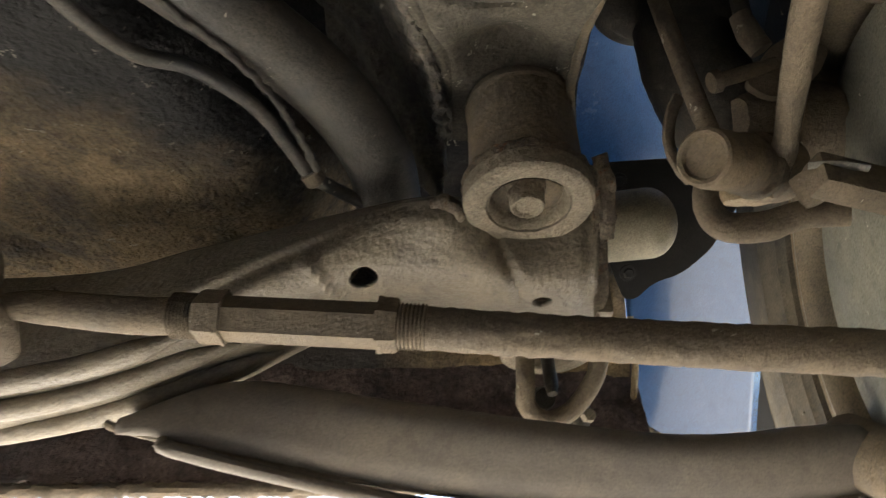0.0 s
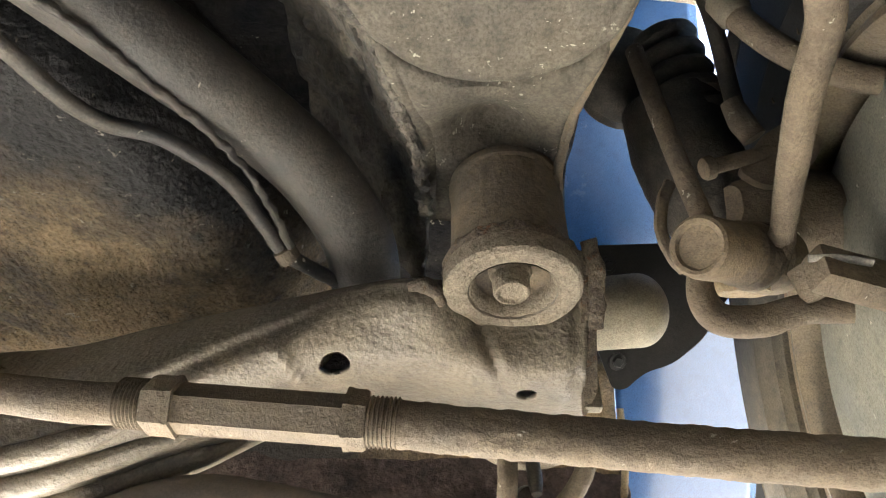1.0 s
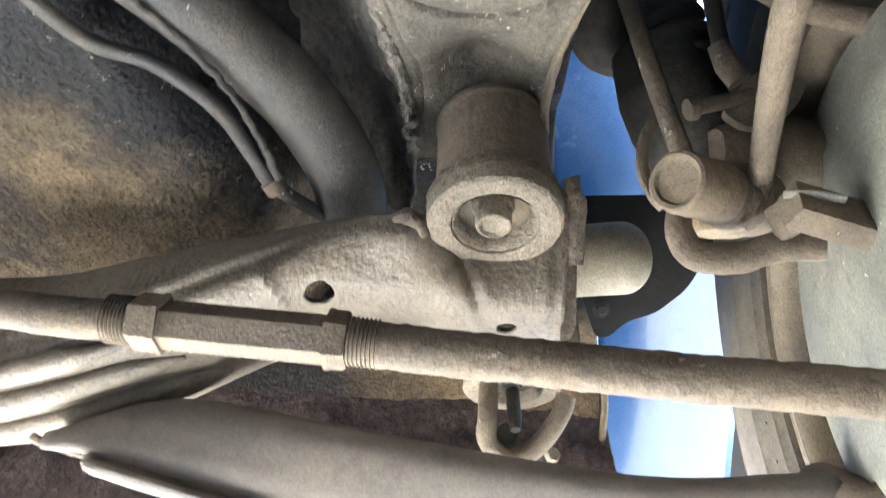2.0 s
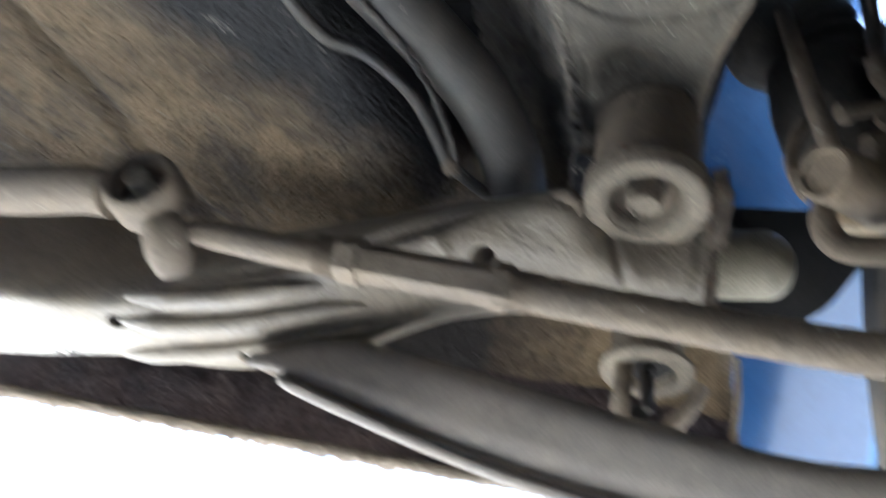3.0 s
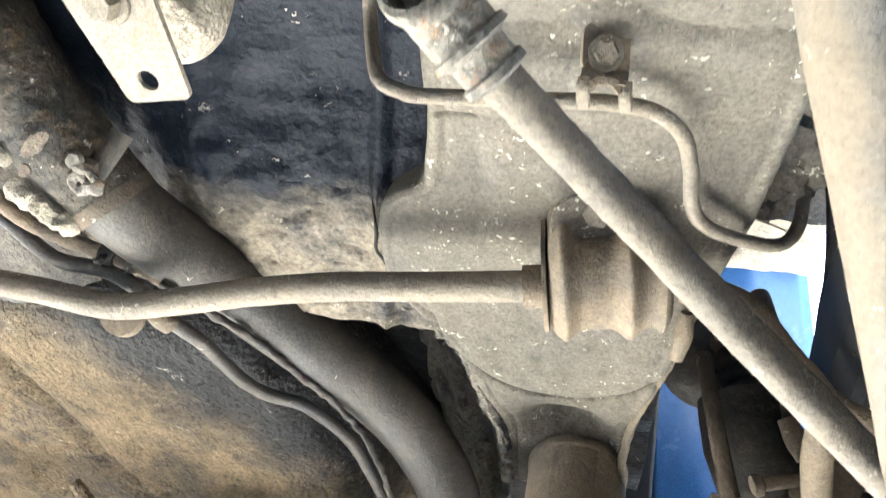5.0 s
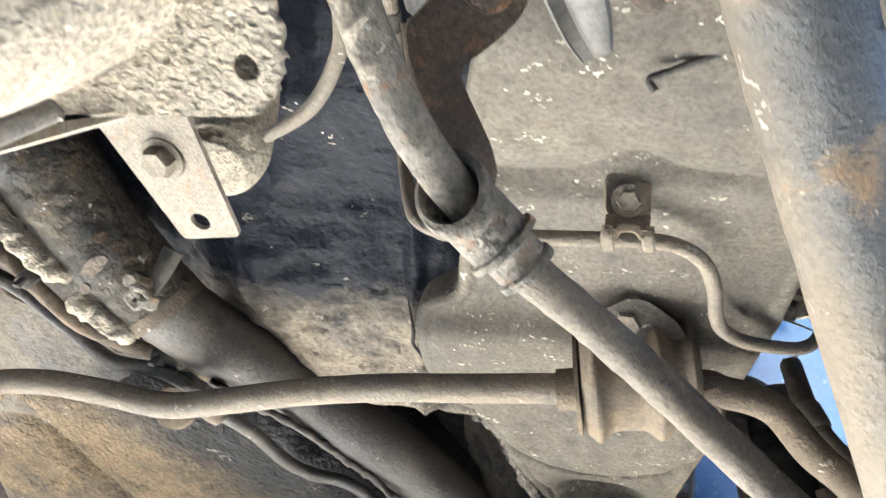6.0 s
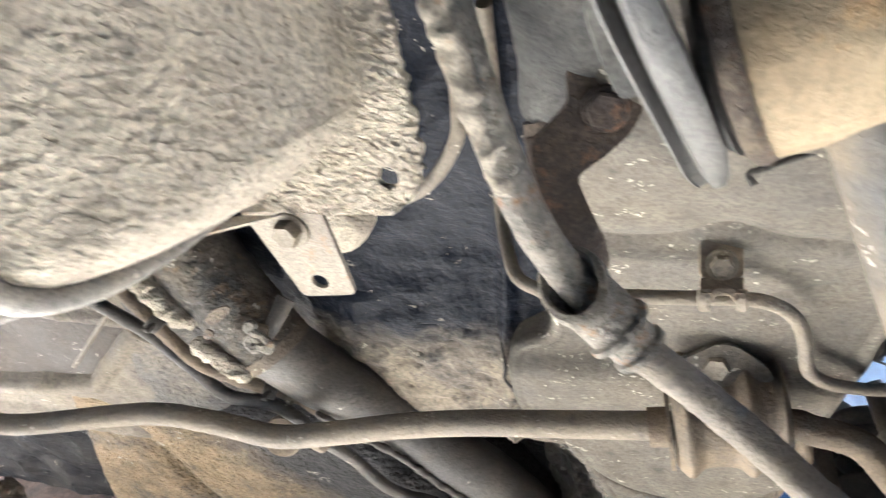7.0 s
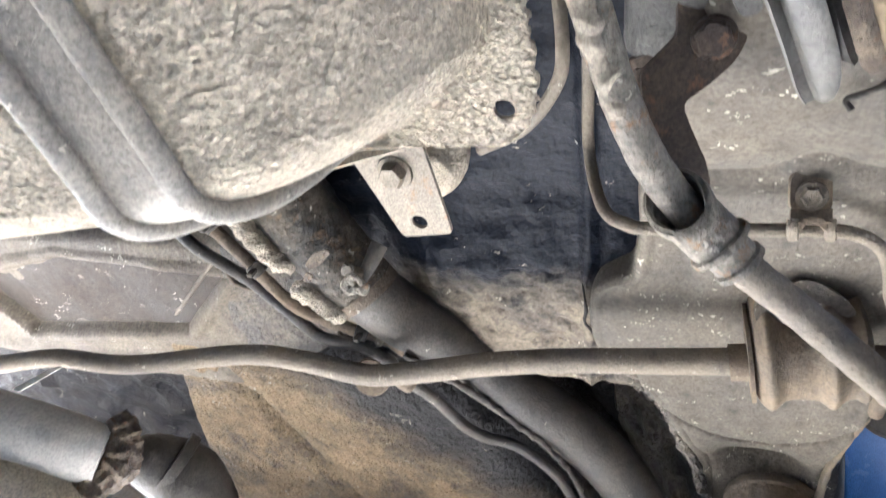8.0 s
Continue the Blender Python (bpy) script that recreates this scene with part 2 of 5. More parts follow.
def spline(pts, sub=6):
    p = [Vector(q) for q in pts]
    if len(p) == 2:
        return [p[0].lerp(p[1], i / sub) for i in range(sub + 1)]
    p = [p[0] * 2 - p[1], *p, p[-1] * 2 - p[-2]]
    out = []
    for i in range(1, len(p) - 2):
        for k in range(sub):
            t = k / sub
            a, b, c, d = p[i - 1:i + 3]
            out.append(0.5 * (2 * b + (c - a) * t + (2 * a - 5 * b + 4 * c - d) * t * t + (3 * b - a - 3 * c + d) * t ** 3))
    return out + [p[-2]]


def sweep(bm, pts, rad, seg=16, sub=6, rough=0.0, flat=1.0, up=(0, 0, 1)):
    """A round bar along a bent line. rad: one radius, or one for each point; flat: its thickness against its width."""
    line = spline(pts, sub)
    n = len(line)
    rads = [rad] * len(pts) if not isinstance(rad, (list, tuple)) else list(rad)
    side, rings = None, []
    for i, p in enumerate(line):
        d = (line[min(i + 1, n - 1)] - line[max(i - 1, 0)]).normalized()
        if side is None:
            side = d.cross(Vector(up)).normalized()
        side = (side - d * side.dot(d)).normalized()
        top = side.cross(d)
        u = i / (n - 1) * (len(rads) - 1)
        k = min(int(u), len(rads) - 2) if len(rads) > 1 else 0
        r = rads[k] + (rads[min(k + 1, len(rads) - 1)] - rads[k]) * (u - k)
        ring = []
        for j in range(seg):
            w = 2 * math.pi * j / seg
            e = p + (side * math.cos(w) + top * math.sin(w) * flat) * r
            if rough:
                e += (e - p).normalized() * rough * noise.noise(e * 160)
            ring.append(bm.verts.new(e))
        rings.append(ring)
    for x, y in zip(rings, rings[1:]):
        for j in range(seg):
            bm.faces.new((x[j], x[(j + 1) % seg], y[(j + 1) % seg], y[j]))
    bm.faces.new(rings[0][::-1])
    bm.faces.new(rings[-1])
    return bm


def lathe(bm, prof, origin, axis, seg=40, rough=0.0, closed=False):
    """prof: (radius, height along the axis); a radius of 0 closes the end."""
    q = Vector(axis).normalized().to_track_quat("Z", "Y")
    rings = []
    for r, h in prof:
        if r < 1e-6:
            rings.append([bm.verts.new(Vector(origin) + q @ Vector((0, 0, h)))])
            continue
        ring = []
        for j in range(seg):
            w = 2 * math.pi * j / seg
            e = Vector(origin) + q @ Vector((r * math.cos(w), r * math.sin(w), h))
            if rough:
                e += q @ Vector((math.cos(w), math.sin(w), 0.6)) * rough * noise.noise(e * 170)
            ring.append(bm.verts.new(e))
        rings.append(ring)
    pairs = list(zip(rings, rings[1:])) + ([(rings[-1], rings[0])] if closed else [])
    for x, y in pairs:
        for j in range(seg):
            k = (j + 1) % seg
            if len(x) == 1 and len(y) == 1:
                continue
            if len(x) == 1:
                bm.faces.new((x[0], y[k], y[j]))
            elif len(y) == 1:
                bm.faces.new((x[j], x[k], y[0]))
            else:
                bm.faces.new((x[j], x[k], y[k], y[j]))
    return bm


def hexbolt(bm, at, axis, across, height, washer=0.0):
    r = across / math.sqrt(3)
    if washer:
        lathe(bm, [(0, 0), (washer, 0), (washer, 0.0015), (r * 0.9, 0.0022), (0, 0.0022)], at, axis, 28)
    lathe(bm, [(0, 0.001), (r, 0.001), (r, height * 0.8), (r * 0.84, height), (r * 0.5, height * 0.97), (0, height * 0.93)], at, axis, 6)
    return bm


def bolted(at, axis, across, height, washer, material, parent, name="bolt"):
    """A hexagon head with its loose washer under it."""
    ob = part(name, hexbolt(BM(), at, axis, across, height), material, parent)
    r = across / math.sqrt(3)
    part("washer", lathe(BM(), [(r * 0.55, 0.0), (washer, 0.0), (washer, 0.0012), (washer * 0.96, 0.0018), (r * 0.55, 0.0018)], at, axis, 28, 0.0, True), material, ob)
    return ob


def plate(bm, outline, thick, holes=(), bevel=0.0):
    """A flat sheet from its outline (points about in one plane, in order), with round holes (centre, radius)."""
    pts = [Vector(p) for p in outline]
    c = sum(pts, Vector()) / len(pts)
    nrm = Vector()
    for p, q in zip(pts, pts[1:] + pts[:1]):
        nrm += (p - c).cross(q - c)
    nrm.normalize()
    loops = [[p - nrm * (p - c).dot(nrm) for p in pts]]
    ax = (pts[1] - pts[0]).normalized()
    ax = (ax - nrm * ax.dot(nrm)).normalized()
    ay = nrm.cross(ax)
    for h, r in holes:
        h = Vector(h) - nrm * (Vector(h) - c).dot(nrm)
        loops.append([h + (ax * math.cos(w) + ay * math.sin(w)) * r for w in [2 * math.pi * k / 20 for k in range(20)]])
    edges, made = [], []
    for loop in loops:
        vs = [bm.verts.new(p) for p in loop]
        made += vs
        edges += [bm.edges.new((x, y)) for x, y in zip(vs, vs[1:] + vs[:1])]
    res = bmesh.ops.triangle_fill(bm, edges=edges, use_beauty=True, use_dissolve=False, normal=nrm)
    faces = [f for f in res["geom"] if isinstance(f, bmesh.types.BMFace)]
    ext = bmesh.ops.extrude_face_region(bm, geom=faces)
    bmesh.ops.translate(bm, verts=[v for v in ext["geom"] if isinstance(v, bmesh.types.BMVert)], vec=nrm * thick)
    return bm


def rounded(outline, r, steps=4):
    """An outline with its corners rounded by r."""
    p = [Vector(q) for q in outline]
    out = []
    for i, q in enumerate(p):
        a, b = (p[i - 1] - q), (p[(i + 1) % len(p)] - q)
        k = min(r, a.length * 0.45, b.length * 0.45)
        s, e = q + a.normalized() * k, q + b.normalized() * k
        for j in range(steps + 1):
            t = j / steps
            out.append(s * (1 - t) ** 2 + q * 2 * t * (1 - t) + e * t * t)
    return out


def skin(bm, rows, su=6, sv=6, lump=0.0, freq=30.0, relief=None):
    """A smooth sheet through a few rows of corner points."""
    cols = [spline(r, sv) for r in rows]
    lines = [spline([c[k] for c in cols], su) for k in range(len(cols[0]))]
    grid = []
    for i in range(len(lines[0])):
        ring = []
        for k in range(len(lines)):
            p = lines[k][i].copy()
            if lump:
                p += Vector((0, 0, 1)) * lump * noise.fractal(p * freq, 1.0, 2.0, 4)
            if relief:
                p += relief(p)
            ring.append(bm.verts.new(p))
        grid.append(ring)
    for x, y in zip(grid, grid[1:]):
        for j in range(len(x) - 1):
            bm.faces.new((x[j], x[j + 1], y[j + 1], y[j]))
    return bm


def punch(bm, at, axis, r):
    """A round hole through a sheet: its rim lies on a true circle."""
    at, axis = Vector(at), Vector(axis).normalized()

    def off(p):
        d = p - at
        return d - axis * d.dot(axis)

    def close(p, k):
        return off(p).length < k and abs((p - at).dot(axis)) < 0.02
    for k in (3.2, 2.0):
        es = {e for f in bm.faces if close(f.calc_center_median(), r * k) for e in f.edges}
        longest = max([e.calc_length() for e in es] + [0])
        if longest > r * 0.4:
            bmesh.ops.subdivide_edges(bm, edges=list(es), cuts=2, use_grid_fill=True)
    dead = [f for f in bm.faces if close(f.calc_center_median(), r)]
    rim = {v for f in dead for v in f.verts}
    bmesh.ops.delete(bm, geom=dead, context="FACES")
    for v in rim:
        if v.is_valid and v.link_faces:
            d = off(v.co)
            v.co += d.normalized() * (r - d.length)
    return bm


def thick(ob, d, offset=0.0):
    s = ob.modifiers.new("thickness", "SOLIDIFY")
    s.thickness, s.offset = d, offset
    return ob


def box(bm, size, m, bevel=0.0, seg=2):
    r = bmesh.ops.create_cube(bm, size=1.0, matrix=m @ Matrix.Diagonal((*size, 1)))
    if bevel:
        es = list({e for v in r["verts"] for e in v.link_edges})
        bmesh.ops.bevel(bm, geom=es, offset=bevel, segments=seg, affect="EDGES", profile=0.6)
    return bm


BM = bmesh.new
V = Vector
# ---- ground and surroundings ----
bm = BM()
bmesh.ops.create_grid(bm, x_segments=2, y_segments=2, size=400)
tagged(part("ground", bm, M_GROUND), "pale dusty concrete yard under the raised car", "ground", kind="structure")


# unseen walls and roof, added to keep light out behind and beside; open ahead
for name, size, at, label in (("wall_back_unseen", (4.4, 0.2, 2.5), (-0.5, -4.2, 1.25), "plain unseen wall added behind to block light"),
                              ("wall_side_unseen", (0.2, 4.0, 2.5), (1.6, -2.1, 1.25), "plain unseen wall added beside the wheel to block light"),
                              ("ceiling_light_block", (4.4, 5.2, 0.12), (-0.5, -1.7, 2.56), "plain unseen roof added to block sky and sun")):
    bm = BM()
    box(bm, size, Matrix.Translation(at), 0.01)
    tagged(part(name, bm, M_WALL), label, "wall", kind="structure")

# ---- body of the car over the camera ----
bm = BM()
box(bm, (1.60, 3.90, 0.5), Matrix.Translation((-0.66, -1.25, 1.10)), 0.06, 3)
box(bm, (0.42, 3.20, 0.5), Matrix.Translation((0.34, -1.56, 1.10)), 0.06, 3)
# two unseen blocks, added to keep sun off the wheel arch and ground
box(bm, (0.42, 0.50, 0.2), Matrix.Translation((0.34, 0.18, 1.26)), 0.04, 3)
box(bm, (0.62, 0.62, 0.2), Matrix.Translation((0.37, 0.95, 1.06)), 0.04, 3)
tagged(part("ceiling", bm, M_BLACK), "underside of the car body over the running gear, with added sun blocks", "car body", kind="structure")


# unseen sills, added to cut the side light under the car
for x, y0, y1 in ((-1.46, -3.2, 0.10), (0.545, -3.2, -0.05)):
    bm = BM()
    box(bm, (0.05, y1 - y0, 0.75), Matrix.Translation((x, (y0 + y1) / 2, 0.56)), 0.02, 2)
    tagged(part("wall_sill_block", bm, M_BLUE), "unseen blue sill added to block light from the side", "car body", kind="structure")


def sheet_z(name, x0, x1, y0, y1, z, material, label, lump=0.0, nx=40, ny=40, d=0.004):
    bm = BM()
    rows = [[(x0 + (x1 - x0) * i / 3, y0 + (y1 - y0) * j / 3, z) for i in range(4)] for j in range(4)]
    skin(bm, rows, ny // 3, nx // 3, lump, 28.0)
    ob = part(name, bm, material)
    thick(ob, d, 1.0)
    return tagged(ob, label, "car body", kind="structure")


sheet_z("floor_pan_rear", -1.45, 0.13, 0.20, 0.70, 0.80, M_BLACK, "dark undercoated recess of the car floor", 0.012, 60, 40)
sheet_z("floor_pan_front", -1.45, 0.13, -3.2, -0.6, 0.80, M_BLACK, "dark undercoated car floor behind the camera", 0.0, 12, 12)
sheet_z("floor_pan_side", 0.13, 0.55, -3.2, 0.06, 0.80, M_BLACK, "dark undercoated floor edge beside the wheel arch", 0.006, 12, 40)

def floor_relief(p):
    d = Vector((0, 0, 0))
    # a low seam across the panel and the fall of the tunnel towards the middle
    d.z -= 0.006 * math.exp(-((p.x + 0.085 + 0.05 * (p.y - 0.1)) / 0.006) ** 2)
    d.z += 0.05 * max(0.0, min(1.0, (-0.33 - p.x) / 0.20))
    d.z -= 0.016 * max(0.0, min(1.0, (p.y - 0.03) / 0.06)) * max(0.0, min(1.0, (p.x + 0.27) / 0.05))
    d.z -= 0.0022 * noise.noise(V((p.x * 22, p.y * 90, 3)))
    # cracked and lifted coating in the paler part
    k = max(0.0, min(1.0, (p.y - 0.05) / 0.04))
    c = noise.noise(V((p.x * 26, p.y * 34, 5)) + noise.noise_vector(p * 60) * 0.35)
    d.z += k * (0.0018 * math.exp(-(c / 0.04) ** 2) - 0.0022 * max(0.0, c - 0.1))
    # puckered tar near the rail
    d.z -= 0.003 * max(0.0, noise.noise(V((p.x * 70, p.y * 70, 9)))) * max(0.0, min(1.0, (p.y - 0.06) / 0.05))
    return d


bm = BM()
skin(bm, [[(x, y, 0.695) for x in (-1.45, -0.6, -0.3, -0.2, -0.1, -0.035)] for y in (-0.7, -0.3, -0.1, 0.05, 0.12, 0.175, 0.212)], 26, 44, 0.003, 34.0, floor_relief)
ob = part("floor_pan", bm, M_FLOOR)
thick(ob, 0.006, 1.0)
tagged(ob, "car floor panel with wrinkled undercoat, black on its near part and paler beyond", "car body", kind="structure")

# lumpy sealed wall between the mount and the recess
bm = BM()
skin(bm, [[(-0.055, 0.205, 0.69), (-0.02, 0.297, 0.70), (0.0, 0.36, 0.70), (0.0, 0.47, 0.68)],
          [(-0.085, 0.215, 0.74), (-0.055, 0.31, 0.75), (-0.045, 0.38, 0.75), (-0.045, 0.48, 0.72)],
          [(-0.12, 0.23, 0.80), (-0.11, 0.32, 0.80), (-0.1, 0.4, 0.80), (-0.09, 0.5, 0.79)]], 14, 16, 0.012, 40.0)
ob = part("wall_inner", bm, M_INNER)
thick(ob, 0.004, 1.0)
tagged(ob, "lumpy undercoated inner wall beside the subframe mount", "car body", kind="structure")

# tail panel with its folded, notched lip
bm = BM()
skin(bm, [[(x, 0.69, 0.86) for x in (-1.45, -0.8, -0.2, 0.20)], [(x, 0.655, 0.60) for x in (-1.45, -0.8, -0.2, 0.20)], [(x, 0.64, 0.54) for x in (-1.45, -0.8, -0.2, 0.20)],
          [(x, 0.63, 0.480) for x in (-1.45, -0.8, -0.2, 0.20)]], 12, 60, 0.016, 34.0)
ob = part("wall_valance", bm, M_VALANCE)
thick(ob, 0.01, 1.0)
tagged(ob, "soiled lumpy tail panel of the car in shade", "car body", kind="structure")
lip = thing("valance_lip", "pale folded lip along the tail panel with worn notches", "car body", kind="structure")
bm = BM()
sweep(bm, [(-1.45, 0.625, 0.472), (-0.6, 0.625, 0.472), (-0.2, 0.625, 0.474), (0.20, 0.63, 0.478)], 0.006, 10, 60, 0.003)
part("edge", bm, M_LINK, lip)
bm = BM()
sweep(bm, [(-1.45, 0.632, 0.474), (-0.6, 0.632, 0.474), (-0.2, 0.632, 0.476), (0.20, 0.636, 0.480)], 0.006, 10, 110, 0.006)
part("ragged_seal", bm, M_LINK, lip)


# ---- fuel tank ----
def tank_mesh(bm):
    nx, ny = 90, 60
    grid = []
    for j in range(ny + 1):
        row = []
        for i in range(nx + 1):
            u, v = i / nx * 2 - 1, j / ny * 2 - 1
            # a rounded pan, seen from beneath
            su, sv = math.copysign(abs(u) ** 0.8, u), math.copysign(abs(v) ** 0.85, v)
            x = -0.415 + 0.335 * su
            y = 0.43 + 0.235 * sv + 0.03 * u
            # its far end slants away
            x += max(0.0, -su) * 0.12 * (0.75 - 0.55 * sv)
            # and its near side runs slantwise beside the filler pipe
            x -= max(0.0, su) ** 2 * max(0.0, 0.085 - 0.6 * (y - 0.31))
            edge = max(0.0, max(abs(u), abs(v)) - 0.72) / 0.28
            z = 0.655 + 0.13 * edge ** 2.2
            z += 0.012 * (u * u + 0.7 * v * v)
            z += 0.010 * math.exp(-((x + 0.425 - 0.5 * (y - 0.4)) / 0.012) ** 2) * (1 if y > 0.28 else 0.3)
            z -= 0.006 * math.exp(-(((x + 0.185) / 0.03) ** 2 + ((y - 0.44) / 0.012) ** 2))
            p = Vector((x, y, z))
            p.z += 0.004 * noise.fractal(p * 14, 1.0, 2.0, 3) + 0.0012 * noise.fractal(p * 90, 1.0, 2.0, 3)
            row.append(bm.verts.new(p))
        grid.append(row)
    for a, b in zip(grid, grid[1:]):
        for i in range(nx):
            bm.faces.new((a[i], a[i + 1], b[i + 1], b[i]))
    return bm


tank = thing("fuel_tank", "dark fuel tank coated in brown road dust under the floor", "fuel tank")
ob = part("shell", tank_mesh(BM()), M_TANK, tank)
thick(ob, 0.004, 1.0)
bm = BM()
sweep(bm, [(-0.3972, 0.4035, 0.6086), (-0.3770, 0.4137, 0.5991), (-0.3548, 0.4223, 0.5916)], 0.006, 8, 6)
part("bracket_edge", bm, M_TANK, tank)

# panel on the far side of the tank
RECESS = [(-0.80, 0.235), (-0.53, 0.200), (-0.44, 0.118), (-0.66, 0.104), (-0.86, 0.150)]


def recess_depth(p):
    """How far inside the recess's outline a point lies."""
    d = 1.0
    for (ax, ay), (bx2, by2) in zip(RECESS, RECESS[1:] + RECESS[:1]):
        ex, ey = bx2 - ax, by2 - ay
        d = min(d, ((p.x - ax) * ey - (p.y - ay) * ex) / math.hypot(ex, ey))
    return d


def rib_relief(p):
    """A pressed recess with slanted walls and a rounded border, and the turned-up edges of the sheet."""
    d = recess_depth(p)
    h = 0.015 / (1 + math.exp(-d / 0.0025)) - 0.005 * math.exp(-((d + 0.008) / 0.006) ** 2)
    h += 0.06 * max(0.0, (0.085 - p.y) / 0.03) ** 2 if p.y < 0.085 else 0.0
    h += 0.003 * noise.noise(p * 22)
    return V((0, 0, min(h, 0.07)))


bm = BM()
skin(bm, [[(-1.4, y, 0.665), (-0.9, y, 0.665), (-0.6, y, 0.668), (-0.42, y, 0.675), (-0.36, y, 0.70)] for y in (0.055, 0.11, 0.16, 0.205, 0.245, 0.275)] + [[(-1.4, 0.30, 0.74), (-0.9, 0.30, 0.74), (-0.6, 0.29, 0.74), (-0.42, 0.285, 0.74), (-0.36, 0.28, 0.75)]], 26, 80, 0.001, 40.0, rib_relief)
ob = part("floor_rib", bm, M_PRESS)
ob.data.materials.append(M_INNER)
for f in ob.data.polygons:
    f.material_index = 1 if f.center.x + 0.03 * noise.noise(f.center * 40) > -0.455 + 0.25 * (0.19 - f.center.y) else 0
thick(ob, 0.004, 1.0)
tagged(ob, "pressed grey floor panel with a shallow recess", "car body", kind="structure")
# recess floor as its own sheet, a darker brown than the panel
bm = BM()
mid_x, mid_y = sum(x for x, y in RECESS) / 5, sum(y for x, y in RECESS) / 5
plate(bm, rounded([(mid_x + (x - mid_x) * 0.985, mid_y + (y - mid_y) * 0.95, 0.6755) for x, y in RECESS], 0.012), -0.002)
part("recess_floor", bm, M_RECESS, ob, "dark brown recess floor")


# ---- frame rail with the subframe mount ----
RAIL = [(-0.60, 0.40, 0.004, 0.12), (-0.42, 0.45, 0.004, 0.12), (-0.25, 0.515, 0.003, 0.12), (-0.144, 0.562, 0.002, 0.125), (-0.09, 0.592, -0.012, 0.13), (-0.03, 0.626, -0.032, 0.136),
        (0.02, 0.648, -0.037, 0.138), (0.05, 0.657, -0.042, 0.136), (0.072, 0.663, -0.048, 0.135), (0.095, 0.6695, -0.076, 0.132), (0.15, 0.679, -0.082, 0.122), (0.180, 0.683, -0.072, 0.118), (0.205, 0.685, -0.053, 0.115), (0.235, 0.687, -0.036, 0.11),
        (0.297, 0.692, -0.016, 0.098), (0.345, 0.70, -0.003, 0.094), (0.42, 0.71, 0.0, 0.093)]


def rail_relief(p):
    d = Vector((0, 0, 0))
    r = math.hypot(p.x - 0.036, (p.y - 0.12) * 1.0)
    if p.z < 0.72:
        d.z -= 0.007 / (1 + math.exp((r - 0.150) / 0.010)) if p.y > 0.02 else 0.007
        d.z += 0.004 * max(0.0, min(1.0, (0.03 - p.y) / 0.06))
        d.z += 0.0055 * math.exp(-((math.hypot(p.x - 0.036, p.y - 0.182) - 0.090) / 0.0035) ** 2) * max(0.0, min(1.0, (p.y - 0.18) / 0.03))
        d.z += 0.036 * math.exp(-(((p.x - 0.045) / 0.036) ** 2 + ((p.y - 0.322) / 0.026) ** 2))
        d.z += 0.006 * math.exp(-(((p.x + 0.02) / 0.02) ** 2 + ((p.y - 0.05) / 0.05) ** 2))
        # step across the rail, swung round the clip
        y0 = -0.043 - 0.014 * math.exp(-((p.x - 0.053) / 0.018) ** 2)
        d.z += 0.005 * math.exp(-((p.y - y0) / 0.006) ** 2)
        y1 = 0.0145 - 0.5 * max(0.0, p.x - 0.06)
        d.z += 0.0024 * math.exp(-((p.y - y1) / 0.0024) ** 2) * max(0.2, min(1.0, abs(p.x - 0.04) / 0.06)) * max(0.0, min(1.0, (0.118 - p.x) / 0.02))
        # two shallow flutes
        d.z += 0.0032 * math.exp(-(((p.x + 0.012) / 0.0075) ** 2 + ((p.y - 0.055) / 0.035) ** 2)) + 0.0025 * math.exp(-(((p.x - 0.020) / 0.009) ** 2 + ((p.y - 0.06) / 0.035) ** 2))
        d.z += 0.0009 * noise.fractal(p * 45, 1.0, 2.0, 3)
    return d


rail = thing("frame_rail", "dusty grey frame rail rising to the subframe mount", "frame rail")
bm = BM()
rows = []
for y, z, l, r in RAIL:
    rows.append([(l, y, z + 0.13), (l, y, z + 0.014), (l + 0.01, y, z + 0.001), *[(l + 0.01 + (r - l - 0.02) * k / 4, y, z) for k in (1, 2, 3)], (r - 0.01, y, z + 0.001), (r, y, z + 0.014), (r, y, z + 0.13)])
skin(bm, rows, 18, 14, 0.0, 30.0, rail_relief)
ob = part("shell", bm, M_RAIL, rail)
thick(ob, 0.004, 1.0)
bm = BM()
sweep(bm, [(-0.0887, 0.0956, 0.6739), (-0.0868, 0.1178, 0.6697), (-0.0900, 0.1364, 0.6731), (-0.0841, 0.1478, 0.6726), (-0.0811, 0.1686, 0.6776)], [0.0005, 0.0014, 0.0012, 0.0014, 0.0006], 8, 8, 0.0006)
part("seam", bm, M_GUARD, rail)
bm = BM()
sweep(bm, [(-0.080, 0.192, 0.686), (-0.040, 0.233, 0.688), (-0.019, 0.297, 0.692), (-0.006, 0.345, 0.698), (0.0, 0.392, 0.685)], 0.0045, 12, 26, 0.005)
part("tar_bead", bm, M_INNER, rail, "crusted tar bead")
bm = BM()
sweep(bm, [(0.122, 0.15, 0.676), (0.116, 0.205, 0.681), (0.110, 0.24, 0.686), (0.098, 0.297, 0.690), (0.095, 0.345, 0.688), (0.097, 0.372, 0.672)], 0.0035, 10, 10, 0.0012)
part("flange", bm, M_BUSH, rail)
bm = BM()
sweep(bm, [(0.1158, 0.1567, 0.6680), (0.1153, 0.1718, 0.6640), (0.1143, 0.1927, 0.6640)], [0.004, 0.0065, 0.005], 16, 8, 0.0006)
part("lug", bm, M_BUSH, rail)
bm = BM()
